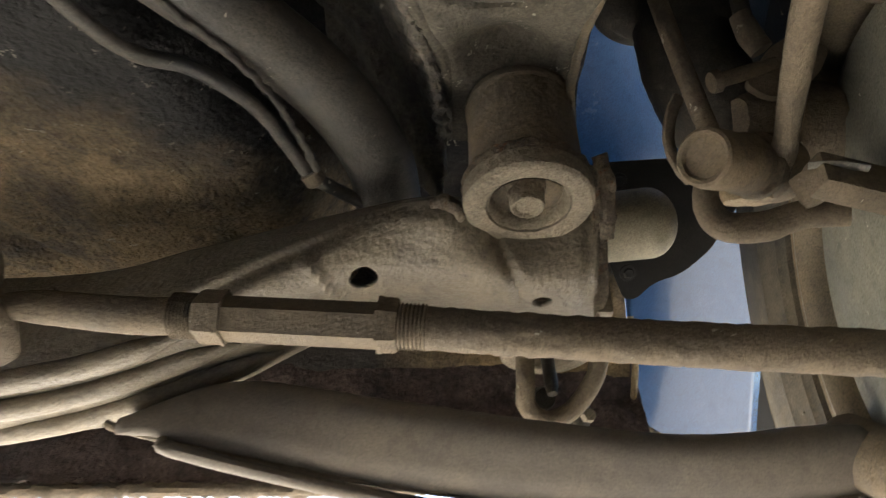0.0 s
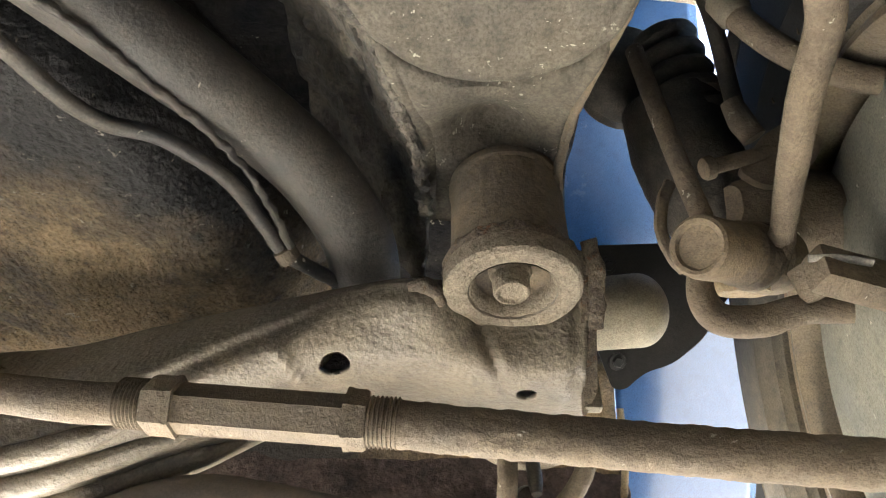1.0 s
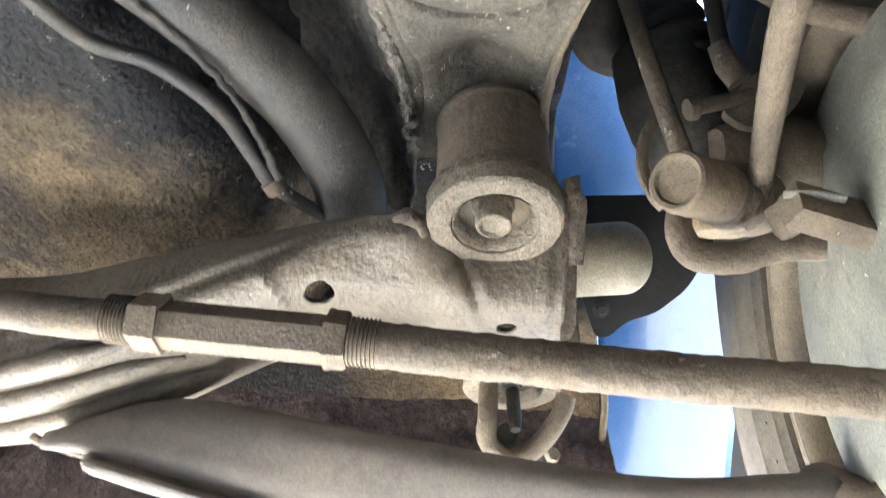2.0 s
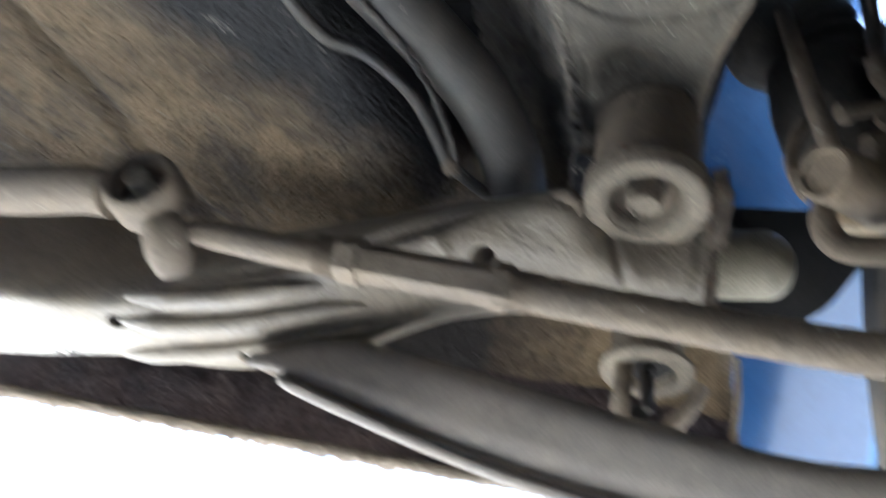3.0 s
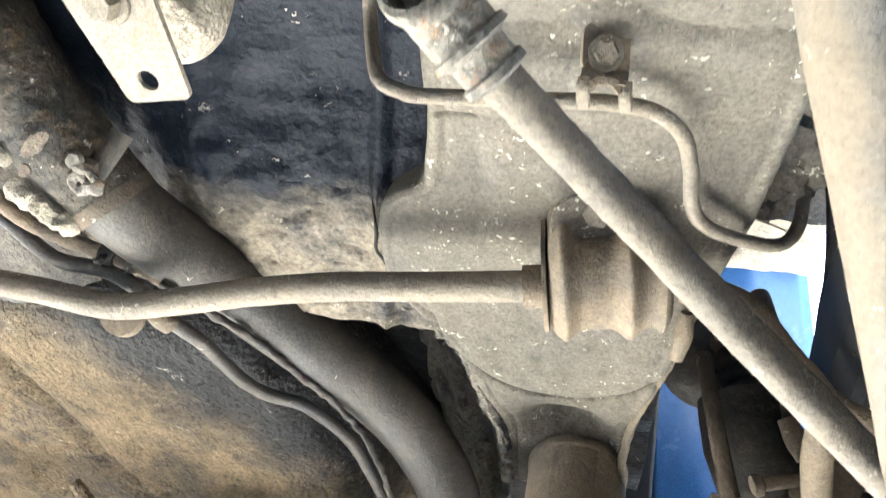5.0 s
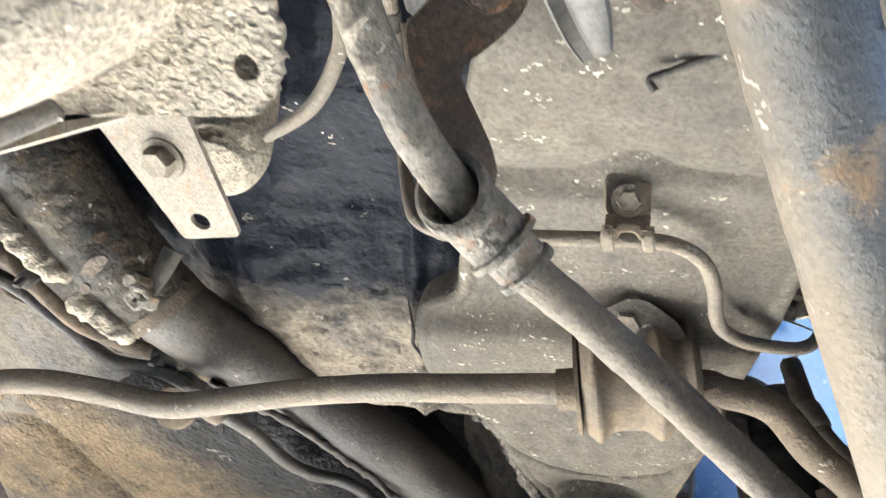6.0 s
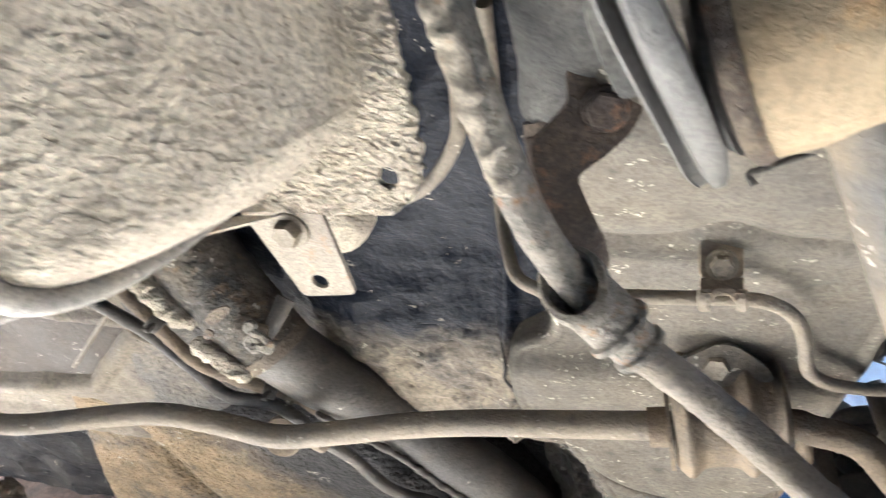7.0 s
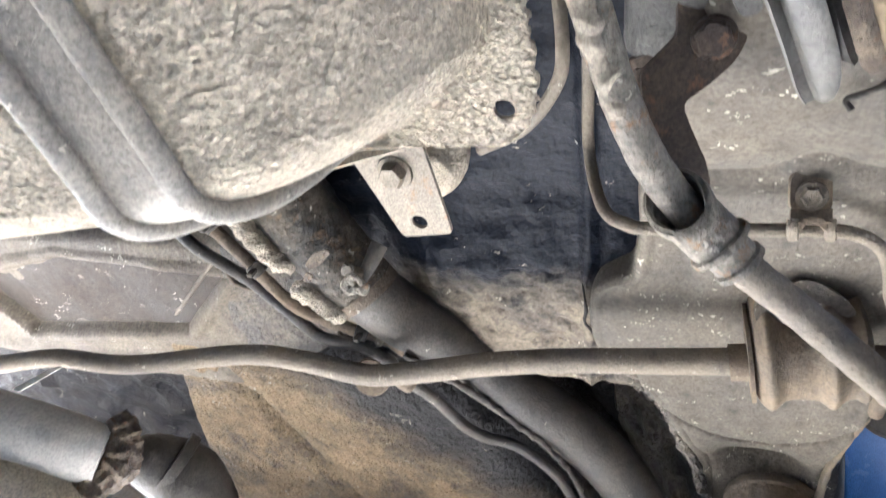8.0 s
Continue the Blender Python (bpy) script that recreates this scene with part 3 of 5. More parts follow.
sweep(bm, [(0.1836, -0.0242, 0.7403), (0.1678, 0.0235, 0.7184), (0.1535, 0.0632, 0.7030), (0.1412, 0.0937, 0.6889)], [0.055, 0.044, 0.029, 0.012], 32, 16, 0.006, 0.8)
part("gusset", bm, M_RAIL, rail, "lumpy dusty welded gusset")

# ---- bushing in the mount ----
bx, by, bz = 0.0604, 0.376, 0.5985
mount = thing("subframe_bushing", "dusty steel bushing sleeve with a pale rubber ring and a bolt", "bushing")
bm = BM()
lathe(bm, [(0.0385, 0.0), (0.0425, 0.014), (0.0418, 0.018), (0.0412, 0.05), (0.0412, 0.092), (0.0428, 0.094), (0.0428, 0.1), (0.040, 0.104), (0.03, 0.104)], (bx, by, bz), (0, 0, 1), 56, 0.0004)
sleeve = part("sleeve", bm, M_BUSH, mount)
bm = BM()
lathe(bm, [(0.0250, 0.014), (0.0262, 0.008), (0.0282, 0.0036), (0.0312, 0.0012), (0.0350, 0.0002), (0.0400, 0.0), (0.0440, 0.0004), (0.0462, 0.0025), (0.0468, 0.008), (0.0466, 0.0150), (0.043, 0.0165), (0.035, 0.015)], (bx, by, bz), (0, 0, 1), 96, 0.00015, True)
part("ring", bm, M_RING, mount, "gritty pale ring")
bm = BM()
lathe(bm, [(0.0405, 0.0155), (0.0462, 0.0155), (0.0474, 0.0180), (0.0468, 0.0215), (0.0445, 0.0245), (0.0410, 0.0275)], (bx, by, bz), (0, 0, 1), 120, 0.0026)
part("weld_bead", bm, M_WELD, sleeve)
bm = BM()
lathe(bm, [(0.0302, 0.0010), (0.0290, 0.0035), (0.0278, 0.0085), (0.0250, 0.0155), (0.0205, 0.0205), (0.0150, 0.0225), (0.0, 0.023)], (bx, by, bz), (0, 0, 1), 64, 0.0004)
part("inner_cone", bm, M_BUSH, mount)
bm = BM()
lathe(bm, [(0.0, 0.0), (0.0150, 0.0), (0.0152, 0.0045), (0.0142, 0.0070), (0.0128, 0.0085), (0.0122, 0.0110)], (bx - 0.001, by, bz + 0.0225), (0.0, -0.03, -1), 12, 0.0004)
lathe(bm, [(0.0126, 0.0030), (0.0124, 0.0175), (0.0116, 0.0192), (0.0102, 0.0196), (0.0092, 0.0184), (0.0080, 0.0172), (0.0030, 0.0168), (0.0, 0.0172)], (bx - 0.001, by, bz + 0.0188), (0.0, -0.03, -1), 36, 0.0003)
part("bolt", bm, M_RING, mount, "capped bolt head with a worn rim")

# ---- subframe beam ----
beam = thing("subframe_beam", "dusty pressed steel subframe beam with holes and curved ribs", "subframe")
COLS = [  # along the beam: top edge, ridge, underside, lower edge, far side
    [(0.117, 0.392, 0.630), (0.117, 0.402, 0.602), (0.116, 0.430, 0.570), (0.115, 0.456, 0.550), (0.115, 0.500, 0.560)],
    [(0.054, 0.405, 0.625), (0.054, 0.412, 0.600), (0.054, 0.430, 0.568), (0.054, 0.449, 0.549), (0.054, 0.500, 0.560)],
    [(-0.001, 0.401, 0.630), (-0.002, 0.383, 0.607), (-0.001, 0.413, 0.573), (0.001, 0.441, 0.550), (0.000, 0.500, 0.555)],
    [(-0.065, 0.417, 0.630), (-0.057, 0.400, 0.604), (-0.059, 0.428, 0.5725), (-0.079, 0.466, 0.548), (-0.080, 0.520, 0.555)],
    [(-0.208, 0.471, 0.630), (-0.170, 0.424, 0.570), (-0.165, 0.455, 0.545), (-0.169, 0.506, 0.524), (-0.170, 0.550, 0.540)],
    [(-0.290, 0.490, 0.620), (-0.262, 0.438, 0.535), (-0.258, 0.470, 0.510), (-0.256, 0.514, 0.494), (-0.256, 0.560, 0.510)],
    [(-0.390, 0.470, 0.600), (-0.370, 0.449, 0.505), (-0.360, 0.472, 0.485), (-0.354, 0.497, 0.476), (-0.354, 0.550, 0.490)],
    [(-0.550, 0.460, 0.600), (-0.531, 0.441, 0.492), (-0.515, 0.464, 0.473), (-0.558, 0.516, 0.464), (-0.558, 0.560, 0.480)],
]
PIVOT = V((0.0054, 0.0188, 0.3240))
for k, f in enumerate((1.10, 1.12, 1.13, 1.13, 1.10, 1.09, 1.08, 1.08)):
    # the underside turns up again towards its far edge
    COLS[k][3] = tuple(PIVOT + (V(COLS[k][3]) - PIVOT) * f)
    COLS[k][4] = (COLS[k][4][0], max(COLS[k][4][1], COLS[k][3][1] + 0.02), COLS[k][3][2] + 0.03)
COLS.append([(x - 0.55, y, z) for x, y, z in COLS[-1]])


CREASE = [(-0.30, -0.070), (-0.19, -0.120), (-0.1485, -0.147), (-0.089, -0.184), (-0.052, -0.214), (-0.025, -0.2226), (0.0, -0.223)]


def along(line, x):
    """The height of a bent line over x."""
    for (x0, y0), (x1, y1) in zip(line, line[1:]):
        if x <= x1:
            return y0 + (y1 - y0) * max(0.0, (x - x0) / (x1 - x0))
    return line[-1][1]


def beam_relief(p):
    d = Vector((0, 0, 0))
    d.z += 0.0005 * noise.fractal(p * 40, 1.0, 2.0, 3)
    v = p.y - p.z
    # rolled rim along the top with a crease under it
    if p.y < 0.50:
        f = max(0.0, min(1.0, (0.004 - p.x) / 0.03)) * max(0.0, min(1.0, (p.x + 0.30) / 0.05))
        k = v - along(CREASE, p.x)
        h = 0.0022 * math.exp(-((k + 0.026) / 0.014) ** 2) - 0.0055 * math.exp(-(k / 0.008) ** 2)
        # low ridge that closes the land round the hole
        r = (p.x + 0.0925) - 0.35 * (v + 0.150)
        h += 0.0045 * math.exp(-(r / 0.0055) ** 2) * max(0.0, min(1.0, (v + 0.170) / 0.008)) * max(0.0, min(1.0, (-0.105 - v) / 0.02)) / max(f, 0.3)
        d += Vector((0, -0.72, -0.69)) * h * f
    # scooped hollow under the bushing
    d += Vector((0, 0.75, 0.66)) * 0.006 * math.exp(-(((p.x + 0.006) / 0.034) ** 2 + ((v + 0.178) / 0.026) ** 2))
    # pressed seam running down from the bushing
    x0 = 0.042 + 0.30 * (v + 0.18)
    d += Vector((0, 0.75, 0.66)) * 0.0055 * math.exp(-((p.x - x0) / 0.0042) ** 2) * max(0.0, min(1.0, (v + 0.205) / 0.02)) * max(0.0, min(1.0, (-0.09 - v) / 0.03))
    # shoulder against the end plate
    d += Vector((0, 0.75, 0.66)) * 0.004 * max(0.0, min(1.0, (p.x - 0.102) / 0.006))
    return d


bm = BM()
skin(bm, COLS, 20, 22, 0.0, 30.0, beam_relief)
for at, rad in (((-0.0587, 0.4283, 0.5721), 0.0105), ((-0.5151, 0.4650, 0.4734), 0.008), ((-0.3603, 0.4720, 0.4848), 0.008), ((0.0762, 0.4522, 0.5588), 0.0075)):
    punch(bm, at, (0, 0.05, -1), rad)
ob = part("shell", bm, M_BEAM, beam)
thick(ob, 0.004, 1.0)
for line in ([(-0.3138, 0.4486, 0.4985), (-0.2855, 0.4488, 0.5047), (-0.2578, 0.4503, 0.5124), (-0.2214, 0.4489, 0.5242), (-0.1909, 0.4486, 0.5378)],
             [(-0.3239, 0.4739, 0.4891), (-0.2965, 0.4774, 0.4958), (-0.2676, 0.4785, 0.5042), (-0.2302, 0.4779, 0.5166), (-0.1925, 0.4771, 0.5325), (-0.1578, 0.4796, 0.5458)],
             [(-0.3512, 0.5237, 0.4887), (-0.3156, 0.5183, 0.4923), (-0.2841, 0.5187, 0.4999), (-0.2442, 0.5173, 0.5133), (-0.2040, 0.5165, 0.5293), (-0.1620, 0.5142, 0.5457), (-0.1331, 0.5177, 0.5592)]):
    bm = BM()
    # they fade out at both ends
    d0 = V(line[0]) - V(line[1])
    sweep(bm, [V(line[0]) + d0 * 1.2 + V((0, 0.002, 0.006)), *line], [0.004] + [0.0105] * (len(line) - 1) + [0.003], 20, 12, 0.0004, 0.8)
    part("rib", bm, M_BEAM, beam)
bm = BM()
plate(bm, rounded([(0.1062, 0.3694, 0.6345), (0.1204, 0.3746, 0.6282), (0.1242, 0.4149, 0.5911), (0.1270, 0.4507, 0.5714), (0.1183, 0.4661, 0.5570), (0.1135, 0.4136, 0.5899)], 0.004), 0.005)
part("end_plate", bm, M_WELD, beam, "gritty welded end plate")
bm = BM()
sweep(bm, [(0.1126, 0.3639, 0.6376), (0.1185, 0.3752, 0.6245), (0.1208, 0.3911, 0.6124), (0.1214, 0.4090, 0.5964)], 0.006, 16, 12, 0.002)
part("weld_bead", bm, M_WELD, beam)
bm = BM()
sweep(bm, [(-0.0094, 0.3814, 0.6056), (-0.0008, 0.3799, 0.6071), (0.0088, 0.3821, 0.6043), (0.0148, 0.3898, 0.5984)], [0.003, 0.006, 0.0055, 0.003], 18, 12, 0.001)
part("weld_bead", bm, M_WELD, beam)
bm = BM()
box(bm, (0.014, 0.01, 0.03), Matrix.Translation((0.1250, 0.4610, 0.5749)), 0.003)
part("stop", bm, M_BOLT, beam)


# ---- toe link with its turnbuckle ----
link = thing("toe_link", "dusty rusted toe link with a threaded turnbuckle and lock nuts", "suspension link")
L0, L1 = V((-0.3101, 0.3946, 0.5334)), V((0.2663, 0.3534, 0.4738))
LA, LB, LC, LD = V((-0.1589, 0.3870, 0.5181)), V((-0.1395, 0.3859, 0.5158)), V((-0.0413, 0.3826, 0.5094)), V((-0.0272, 0.3821, 0.5080))
ldir = (LD - LA).normalized()
bm = BM()
sweep(bm, [(-0.2910, 0.3936, 0.5300), (-0.2631, 0.3905, 0.5269), (-0.2010, 0.3865, 0.5184), LA], [0.0085, 0.0115, 0.0125, 0.0125], 20, 8, 0.0003)
rod = part("rod", bm, M_LINK, link)
bm = BM()
sweep(bm, [LD, (0.0520, 0.3774, 0.4992), (0.1597, 0.3699, 0.4882), L1], 0.0138, 36, 40, 0.0011)
tube = part("tube", bm, M_LINK, link)
for s, e in ((LA - ldir * 0.016, LA), (LD, LD + ldir * 0.018)):
    bm = BM()
    n = 7
    prof = []
    for k in range(n):
        h = (e - s).length * k / n
        prof += [(0.0135, h), (0.0152, h + 0.0008), (0.0152, h + 0.0011), (0.0135, h + 0.0019)]
    lathe(bm, prof, s, ldir, 24)
    part("thread", bm, M_LINK, rod if e is LA else tube)
bm = BM()
lathe(bm, [(0.010, 0), (0.0150, 0.0), (0.0150, (LC - LB).length), (0.010, (LC - LB).length)], LB, ldir, 6)
buckle = part("turnbuckle", bm, M_LINK, link)
for s, e in ((LA, LB), (LC, LD)):
    bm = BM()
    h = (e - s).length
    lathe(bm, [(0.012, 0), (0.0165, 0.001), (0.0178, 0.004), (0.0178, h - 0.003), (0.0185, h - 0.003), (0.0185, h), (0.012, h)] if s is LA else
          [(0.012, 0), (0.0185, 0), (0.0185, 0.003), (0.0178, 0.004), (0.0178, h - 0.003), (0.0165, h - 0.001), (0.012, h)], s, ldir, 6)
    part("lock_nut", bm, M_LINK, buckle)
bm = BM()
ball = V((-0.2990, 0.3905, 0.5150))
lathe(bm, [(0, -0.03), (0.012, -0.028), (0.017, -0.012), (0.0175, 0.004), (0.014, 0.018), (0.006, 0.026), (0, 0.027)], ball, V((-0.3070, 0.3620, 0.5363)) - V((-0.2970, 0.4128, 0.5087)), 24)
part("rod_end", bm, M_LINK, link)

# ---- arm with an eye, bolted to the link ----
arm = thing("lateral_arm", "dusty forged lateral arm with a bolted eye", "suspension arm")
bm = BM()
sweep(bm, [(-0.7630, 0.4091, 0.5115), (-0.5752, 0.3781, 0.5146), (-0.4327, 0.3686, 0.5259), (-0.3740, 0.3655, 0.5330), (-0.3490, 0.3664, 0.5338)], [0.022, 0.022, 0.0215, 0.021, 0.021], 24, 8, 0.0004, 0.8)
part("shank", bm, M_LINK, arm)
eye_axis = V((-0.3130, 0.3448, 0.5358)) - V((-0.3125, 0.3795, 0.5398))
eye = V((-0.3200, 0.3675, 0.5411))
bm = BM()
lathe(bm, [(0.0210, -0.016), (0.0220, -0.018), (0.0265, -0.018), (0.0295, -0.013), (0.0295, 0.010), (0.0275, 0.0165), (0.0250, 0.0185), (0.0225, 0.0175), (0.0210, 0.013)], eye, eye_axis, 40, 0.0004, True)
arm_eye = part("eye", bm, M_LINK, arm)
bm = BM()
lathe(bm, [(0.0215, -0.004), (0.016, -0.002), (0.010, -0.003), (0, -0.003)], eye, eye_axis, 30)
part("rubber", bm, M_DARK, arm_eye)
bm = BM()
lathe(bm, [(0, -0.025), (0.0095, -0.025), (0.0095, 0.0185), (0.0085, 0.020), (0.004, 0.0195), (0, 0.0195)], eye, eye_axis, 24)
part("bolt", bm, M_BOLT, arm_eye)

# ---- lower control arm ----
lower = thing("lower_control_arm", "dusty pressed lower control arm with a folded edge", "suspension arm")
bm = BM()
top = [(-0.2440, 0.5034, 0.4917), (-0.1646, 0.5036, 0.5184), (-0.0433, 0.4910, 0.4974), (0.0664, 0.4855, 0.4791), (0.1889, 0.4838, 0.4669), (0.3045, 0.4812, 0.4748)]
low = [(-0.2454, 0.5025, 0.4877), (-0.1641, 0.5062, 0.4697), (-0.0359, 0.5146, 0.4484), (0.0934, 0.5195, 0.4350), (0.2376, 0.5205, 0.4344), (0.3256, 0.5141, 0.4461)]
mid = [V(a) * 0.45 + V(b) * 0.55 + V((0, -0.006, -0.006)) for a, b in zip(top, low)]
back = [V(a) + V((0, 0.05, 0.02)) for a in top]
skin(bm, [back, top, mid, low], 8, 10, 0.0008, 40.0)
ob = part("web", bm, M_ARM, lower)
thick(ob, 0.004, 1.0)
bm = BM()
sweep(bm, [V((-0.2565, 0.5019, 0.4891)), *[V(p) + V((0, 0, -0.002)) for p in low]], 0.0032, 10, 10, 0.0008)
part("folded_edge", bm, M_LINK, lower)
bm = BM()
sweep(bm, [(-0.2041, 0.4972, 0.4742), (-0.1958, 0.5007, 0.4672), (-0.0339, 0.5170, 0.4358), (0.0938, 0.5210, 0.4234), (0.2445, 0.5225, 0.4227), (0.3238, 0.5168, 0.4343)], [0.004, 0.0085, 0.0085, 0.0085, 0.009, 0.009], 12, 10, 0.0006, 0.7)
part("lower_flange", bm, M_ARM, lower)
bm = BM()
lathe(bm, [(0, -0.03), (0.024, -0.03), (0.026, -0.026), (0.026, 0.02), (0.03, 0.022), (0.03, 0.034), (0.02, 0.036), (0, 0.036)], (0.3161, 0.4963, 0.4598), (0.25, -0.6, -0.5), 32)
part("boss", bm, M_BUSH, lower)

# ---- second bushing past the link, with its hook ----
bush2 = thing("tie_down_bushing", "pale rubber-ringed bushing with a stud in a tan panel", "bushing")
c2 = V((0.0962, 0.5726, 0.5796))
bm = BM()
lathe(bm, [(0.0225, 0.018), (0.0240, 0.006), (0.027, 0.0), (0.039, 0.0), (0.0435, 0.0025), (0.0435, 0.007), (0.037, 0.011), (0.033, 0.014), (0.033, 0.06)], c2, (0, 0, 1), 44, 0.0005)
part("ring", bm, M_RING, bush2)
bm = BM()
lathe(bm, [(0.0245, 0.010), (0.014, 0.014), (0, 0.012)], c2, (0, 0, 1), 30)
part("rubber", bm, M_DARK, bush2)
bm = BM()
hexbolt(bm, c2 + V((0, 0, 0.012)), (0, 0, -1), 0.016, 0.010, 0.012)
lathe(bm, [(0, 0.0), (0.0062, 0.0), (0.0062, 0.030), (0.0045, 0.040), (0, 0.041)], c2, (0.02, -0.15, -1), 18)
part("stud", bm, M_DARK, bush2)
hook = thing("tow_hook", "dusty bent steel loop under the tail panel", "hook")
bm = BM()
sweep(bm, [(0.1408, 0.5591, 0.5700), (0.1340, 0.5661, 0.5518), (0.1137, 0.5768, 0.5287), (0.0910, 0.5771, 0.5200), (0.0739, 0.5696, 0.5306), (0.0733, 0.5607, 0.5515), (0.0750, 0.5640, 0.5900)], 0.0085, 14, 10, 0.0004)
part("loop", bm, M_LINK, hook)
bm = BM()
lathe(bm, [(0, -0.008), (0.009, -0.008), (0.011, 0), (0.009, 0.008), (0, 0.010)], (0.0905, 0.5801, 0.5415), (0.1, -1, -0.3), 24)
part("plug", bm, M_DARK, hook)
bm = BM()
sweep(bm, [(0.1248, 0.5921, 0.5415), (0.1224, 0.6101, 0.4993)], 0.010, 8, 4, 0.0, 0.3)
part("strap", bm, M_DARK, hook)
for drop in (-0.02, 0.004):
    bm = BM()
    hexbolt(bm, V((0.1295, 0.5912, 0.5256 + drop)), (0.3, -1, -0.2), 0.012, 0.008)
    part("bolt", bm, M_BOLT, hook)
bm = BM()
skin(bm, [[(-0.3971, 0.6967, 0.6842), (-0.1744, 0.6478, 0.6924), (-0.0176, 0.6266, 0.6966), (0.1984, 0.6258, 0.7182)], [(-0.3686, 0.6799, 0.6320), (-0.1555, 0.6554, 0.6127), (-0.0062, 0.6581, 0.6058), (0.1942, 0.6571, 0.5906)], [(-0.3440, 0.6663, 0.5863), (-0.1462, 0.6670, 0.5708), (-0.0002, 0.6639, 0.5551), (0.1923, 0.6710, 0.5309)]], 10, 10, 0.010, 20.0)
ob = part("wall_tail", bm, M_TAIL)
thick(ob, 0.004, 1.0)
tagged(ob, "tan dusty inner tail panel behind the subframe, shade painted in on its left", "car body", kind="structure")

tip = thing("exhaust_tip", "tan dusty exhaust end hanging below the tail panel", "exhaust tip")
bm = BM()
sweep(bm, [(0.0428, 0.7882, 0.5646), (0.0761, 0.8025, 0.5333), (0.1037, 0.8074, 0.5134)], [0.020, 0.026, 0.025], 20, 8, 0.001)
part("tube", bm, M_TANEYE, tip)
bm = BM()
sweep(bm, [(0.0556, 0.8514, 0.5501), (0.0793, 0.8625, 0.5219), (0.1347, 0.8655, 0.5233), (0.1522, 0.8481, 0.5472)], 0.022, 12, 8)
part("hanger", bm, M_DARK, tip)
bm = BM()
sweep(bm, [(0.0556, 0.8514, 0.5501), (0.0507, 0.8247, 0.5674), V((-0.02, 0.648, 0.55))], 0.008, 10, 6)
part("hanger_rod", bm, M_DARK, tip)
stay = thing("bumper_stay", "dark bumper stay with a pale bracket under the tail", "bracket")
bm = BM()
box(bm, (0.16, 0.03, 0.07), Matrix.Translation((0.2788, 0.8911, 0.5368)), 0.006)
part("beam", bm, M_DARK, stay)
bm = BM()
box(bm, (0.05, 0.02, 0.02), Matrix.Translation((0.2988, 0.8352, 0.5289)), 0.004)
part("bracket", bm, M_STRAP, stay)

# ---- blue wheel arch ----
bm = BM()
skin(bm, [[(0.1236, 0.3160, 1.1964), (0.2128, 0.3237, 1.2460), (0.3278, 0.3498, 1.3347)], [(0.1411, 0.4870, 0.9396), (0.2111, 0.5097, 0.9726), (0.3673, 0.5671, 1.0548)],
          [(0.1508, 0.5753, 0.8081), (0.2332, 0.5954, 0.8284), (0.4094, 0.6582, 0.8887)], [(0.2061, 0.6503, 0.7209), (0.2748, 0.6740, 0.7375), (0.4141, 0.7300, 0.7761)], [(0.2045, 0.7725, 0.5204), (0.2639, 0.7923, 0.5265), (0.3823, 0.8538, 0.5443)]], 8, 8)
ob = part("wall_arch", bm, M_BLUE)
thick(ob, 0.003, 1.0)
tagged(ob, "blue painted inner wheel arch with dust specks", "car body", kind="structure")
# black sheet added to keep the gap beside the rail dark
bm = BM()
skin(bm, [[(0.090, 0.40, 1.08), (0.125, 0.405, 1.085), (0.158, 0.412, 1.09)], [(0.090, 0.50, 0.90), (0.122, 0.504, 0.903), (0.150, 0.51, 0.905)], [(0.090, 0.565, 0.74), (0.118, 0.568, 0.742), (0.1435, 0.572, 0.744)]], 8, 6, 0.002, 30.0)
ob = part("wall_gap_fill", bm, M_GUARD)
thick(ob, 0.004, 1.0)
tagged(ob, "black sheet added to fill the dark gap between the frame rail and the wheel arch", "car body", kind="structure")
bm = BM()
sweep(bm, [(0.1924, 0.6129, 0.6444), (0.1962, 0.6349, 0.6042), (0.1936, 0.6565, 0.5645), (0.2001, 0.6622, 0.5477), (0.2291, 0.6679, 0.5306)], 0.0035, 10, 8)
ob = part("trim_arch", bm, M_TANEYE)
tagged(ob, "folded pale edge of the tail panel", "trim", kind="structure")
guard = thing("splash_guard", "dark rubber splash guard in the wheel arch", "splash guard")
bm = BM()
plate(bm, rounded([(0.1682, 0.5462, 0.7953), (0.2528, 0.5341, 0.7917), (0.3330, 0.5087, 0.8186), (0.3299, 0.5393, 0.7685), (0.3024, 0.5665, 0.7381), (0.2833, 0.5897, 0.7121), (0.2526, 0.6076, 0.6924), (0.2242, 0.6142, 0.6857), (0.2064, 0.6260, 0.6727), (0.1933, 0.6264, 0.6726), (0.1743, 0.6015, 0.7167)], 0.012), 0.004)
part("flap", bm, M_GUARD, guard)
for at in ((0.1855, 0.5477, 0.7704), (0.1951, 0.6032, 0.6914)):
    bolted(at, (0.1, -0.7, -0.7), 0.010, 0.005, 0.009, M_GUARD, guard, "rivet")
stub = thing("bump_stop", "cream rounded rubber bump stop beside the subframe", "bump stop")
bm = BM()
s0 = V((0.1367, 0.5547, 0.7105))
s1 = V((0.2283, 0.5262, 0.7027))
ln = (s1 - s0).length
lathe(bm, [(0.0, 0), (0.035, 0)] + [(0.035 * math.cos(a * math.pi / 24), ln - 0.028 + 0.028 * math.sin(a * math.pi / 24)) for a in range(12)] + [(0, ln)], s0, s1 - s0, 64)
part("rubber", bm, M_CREAM, stub)
bm = BM()
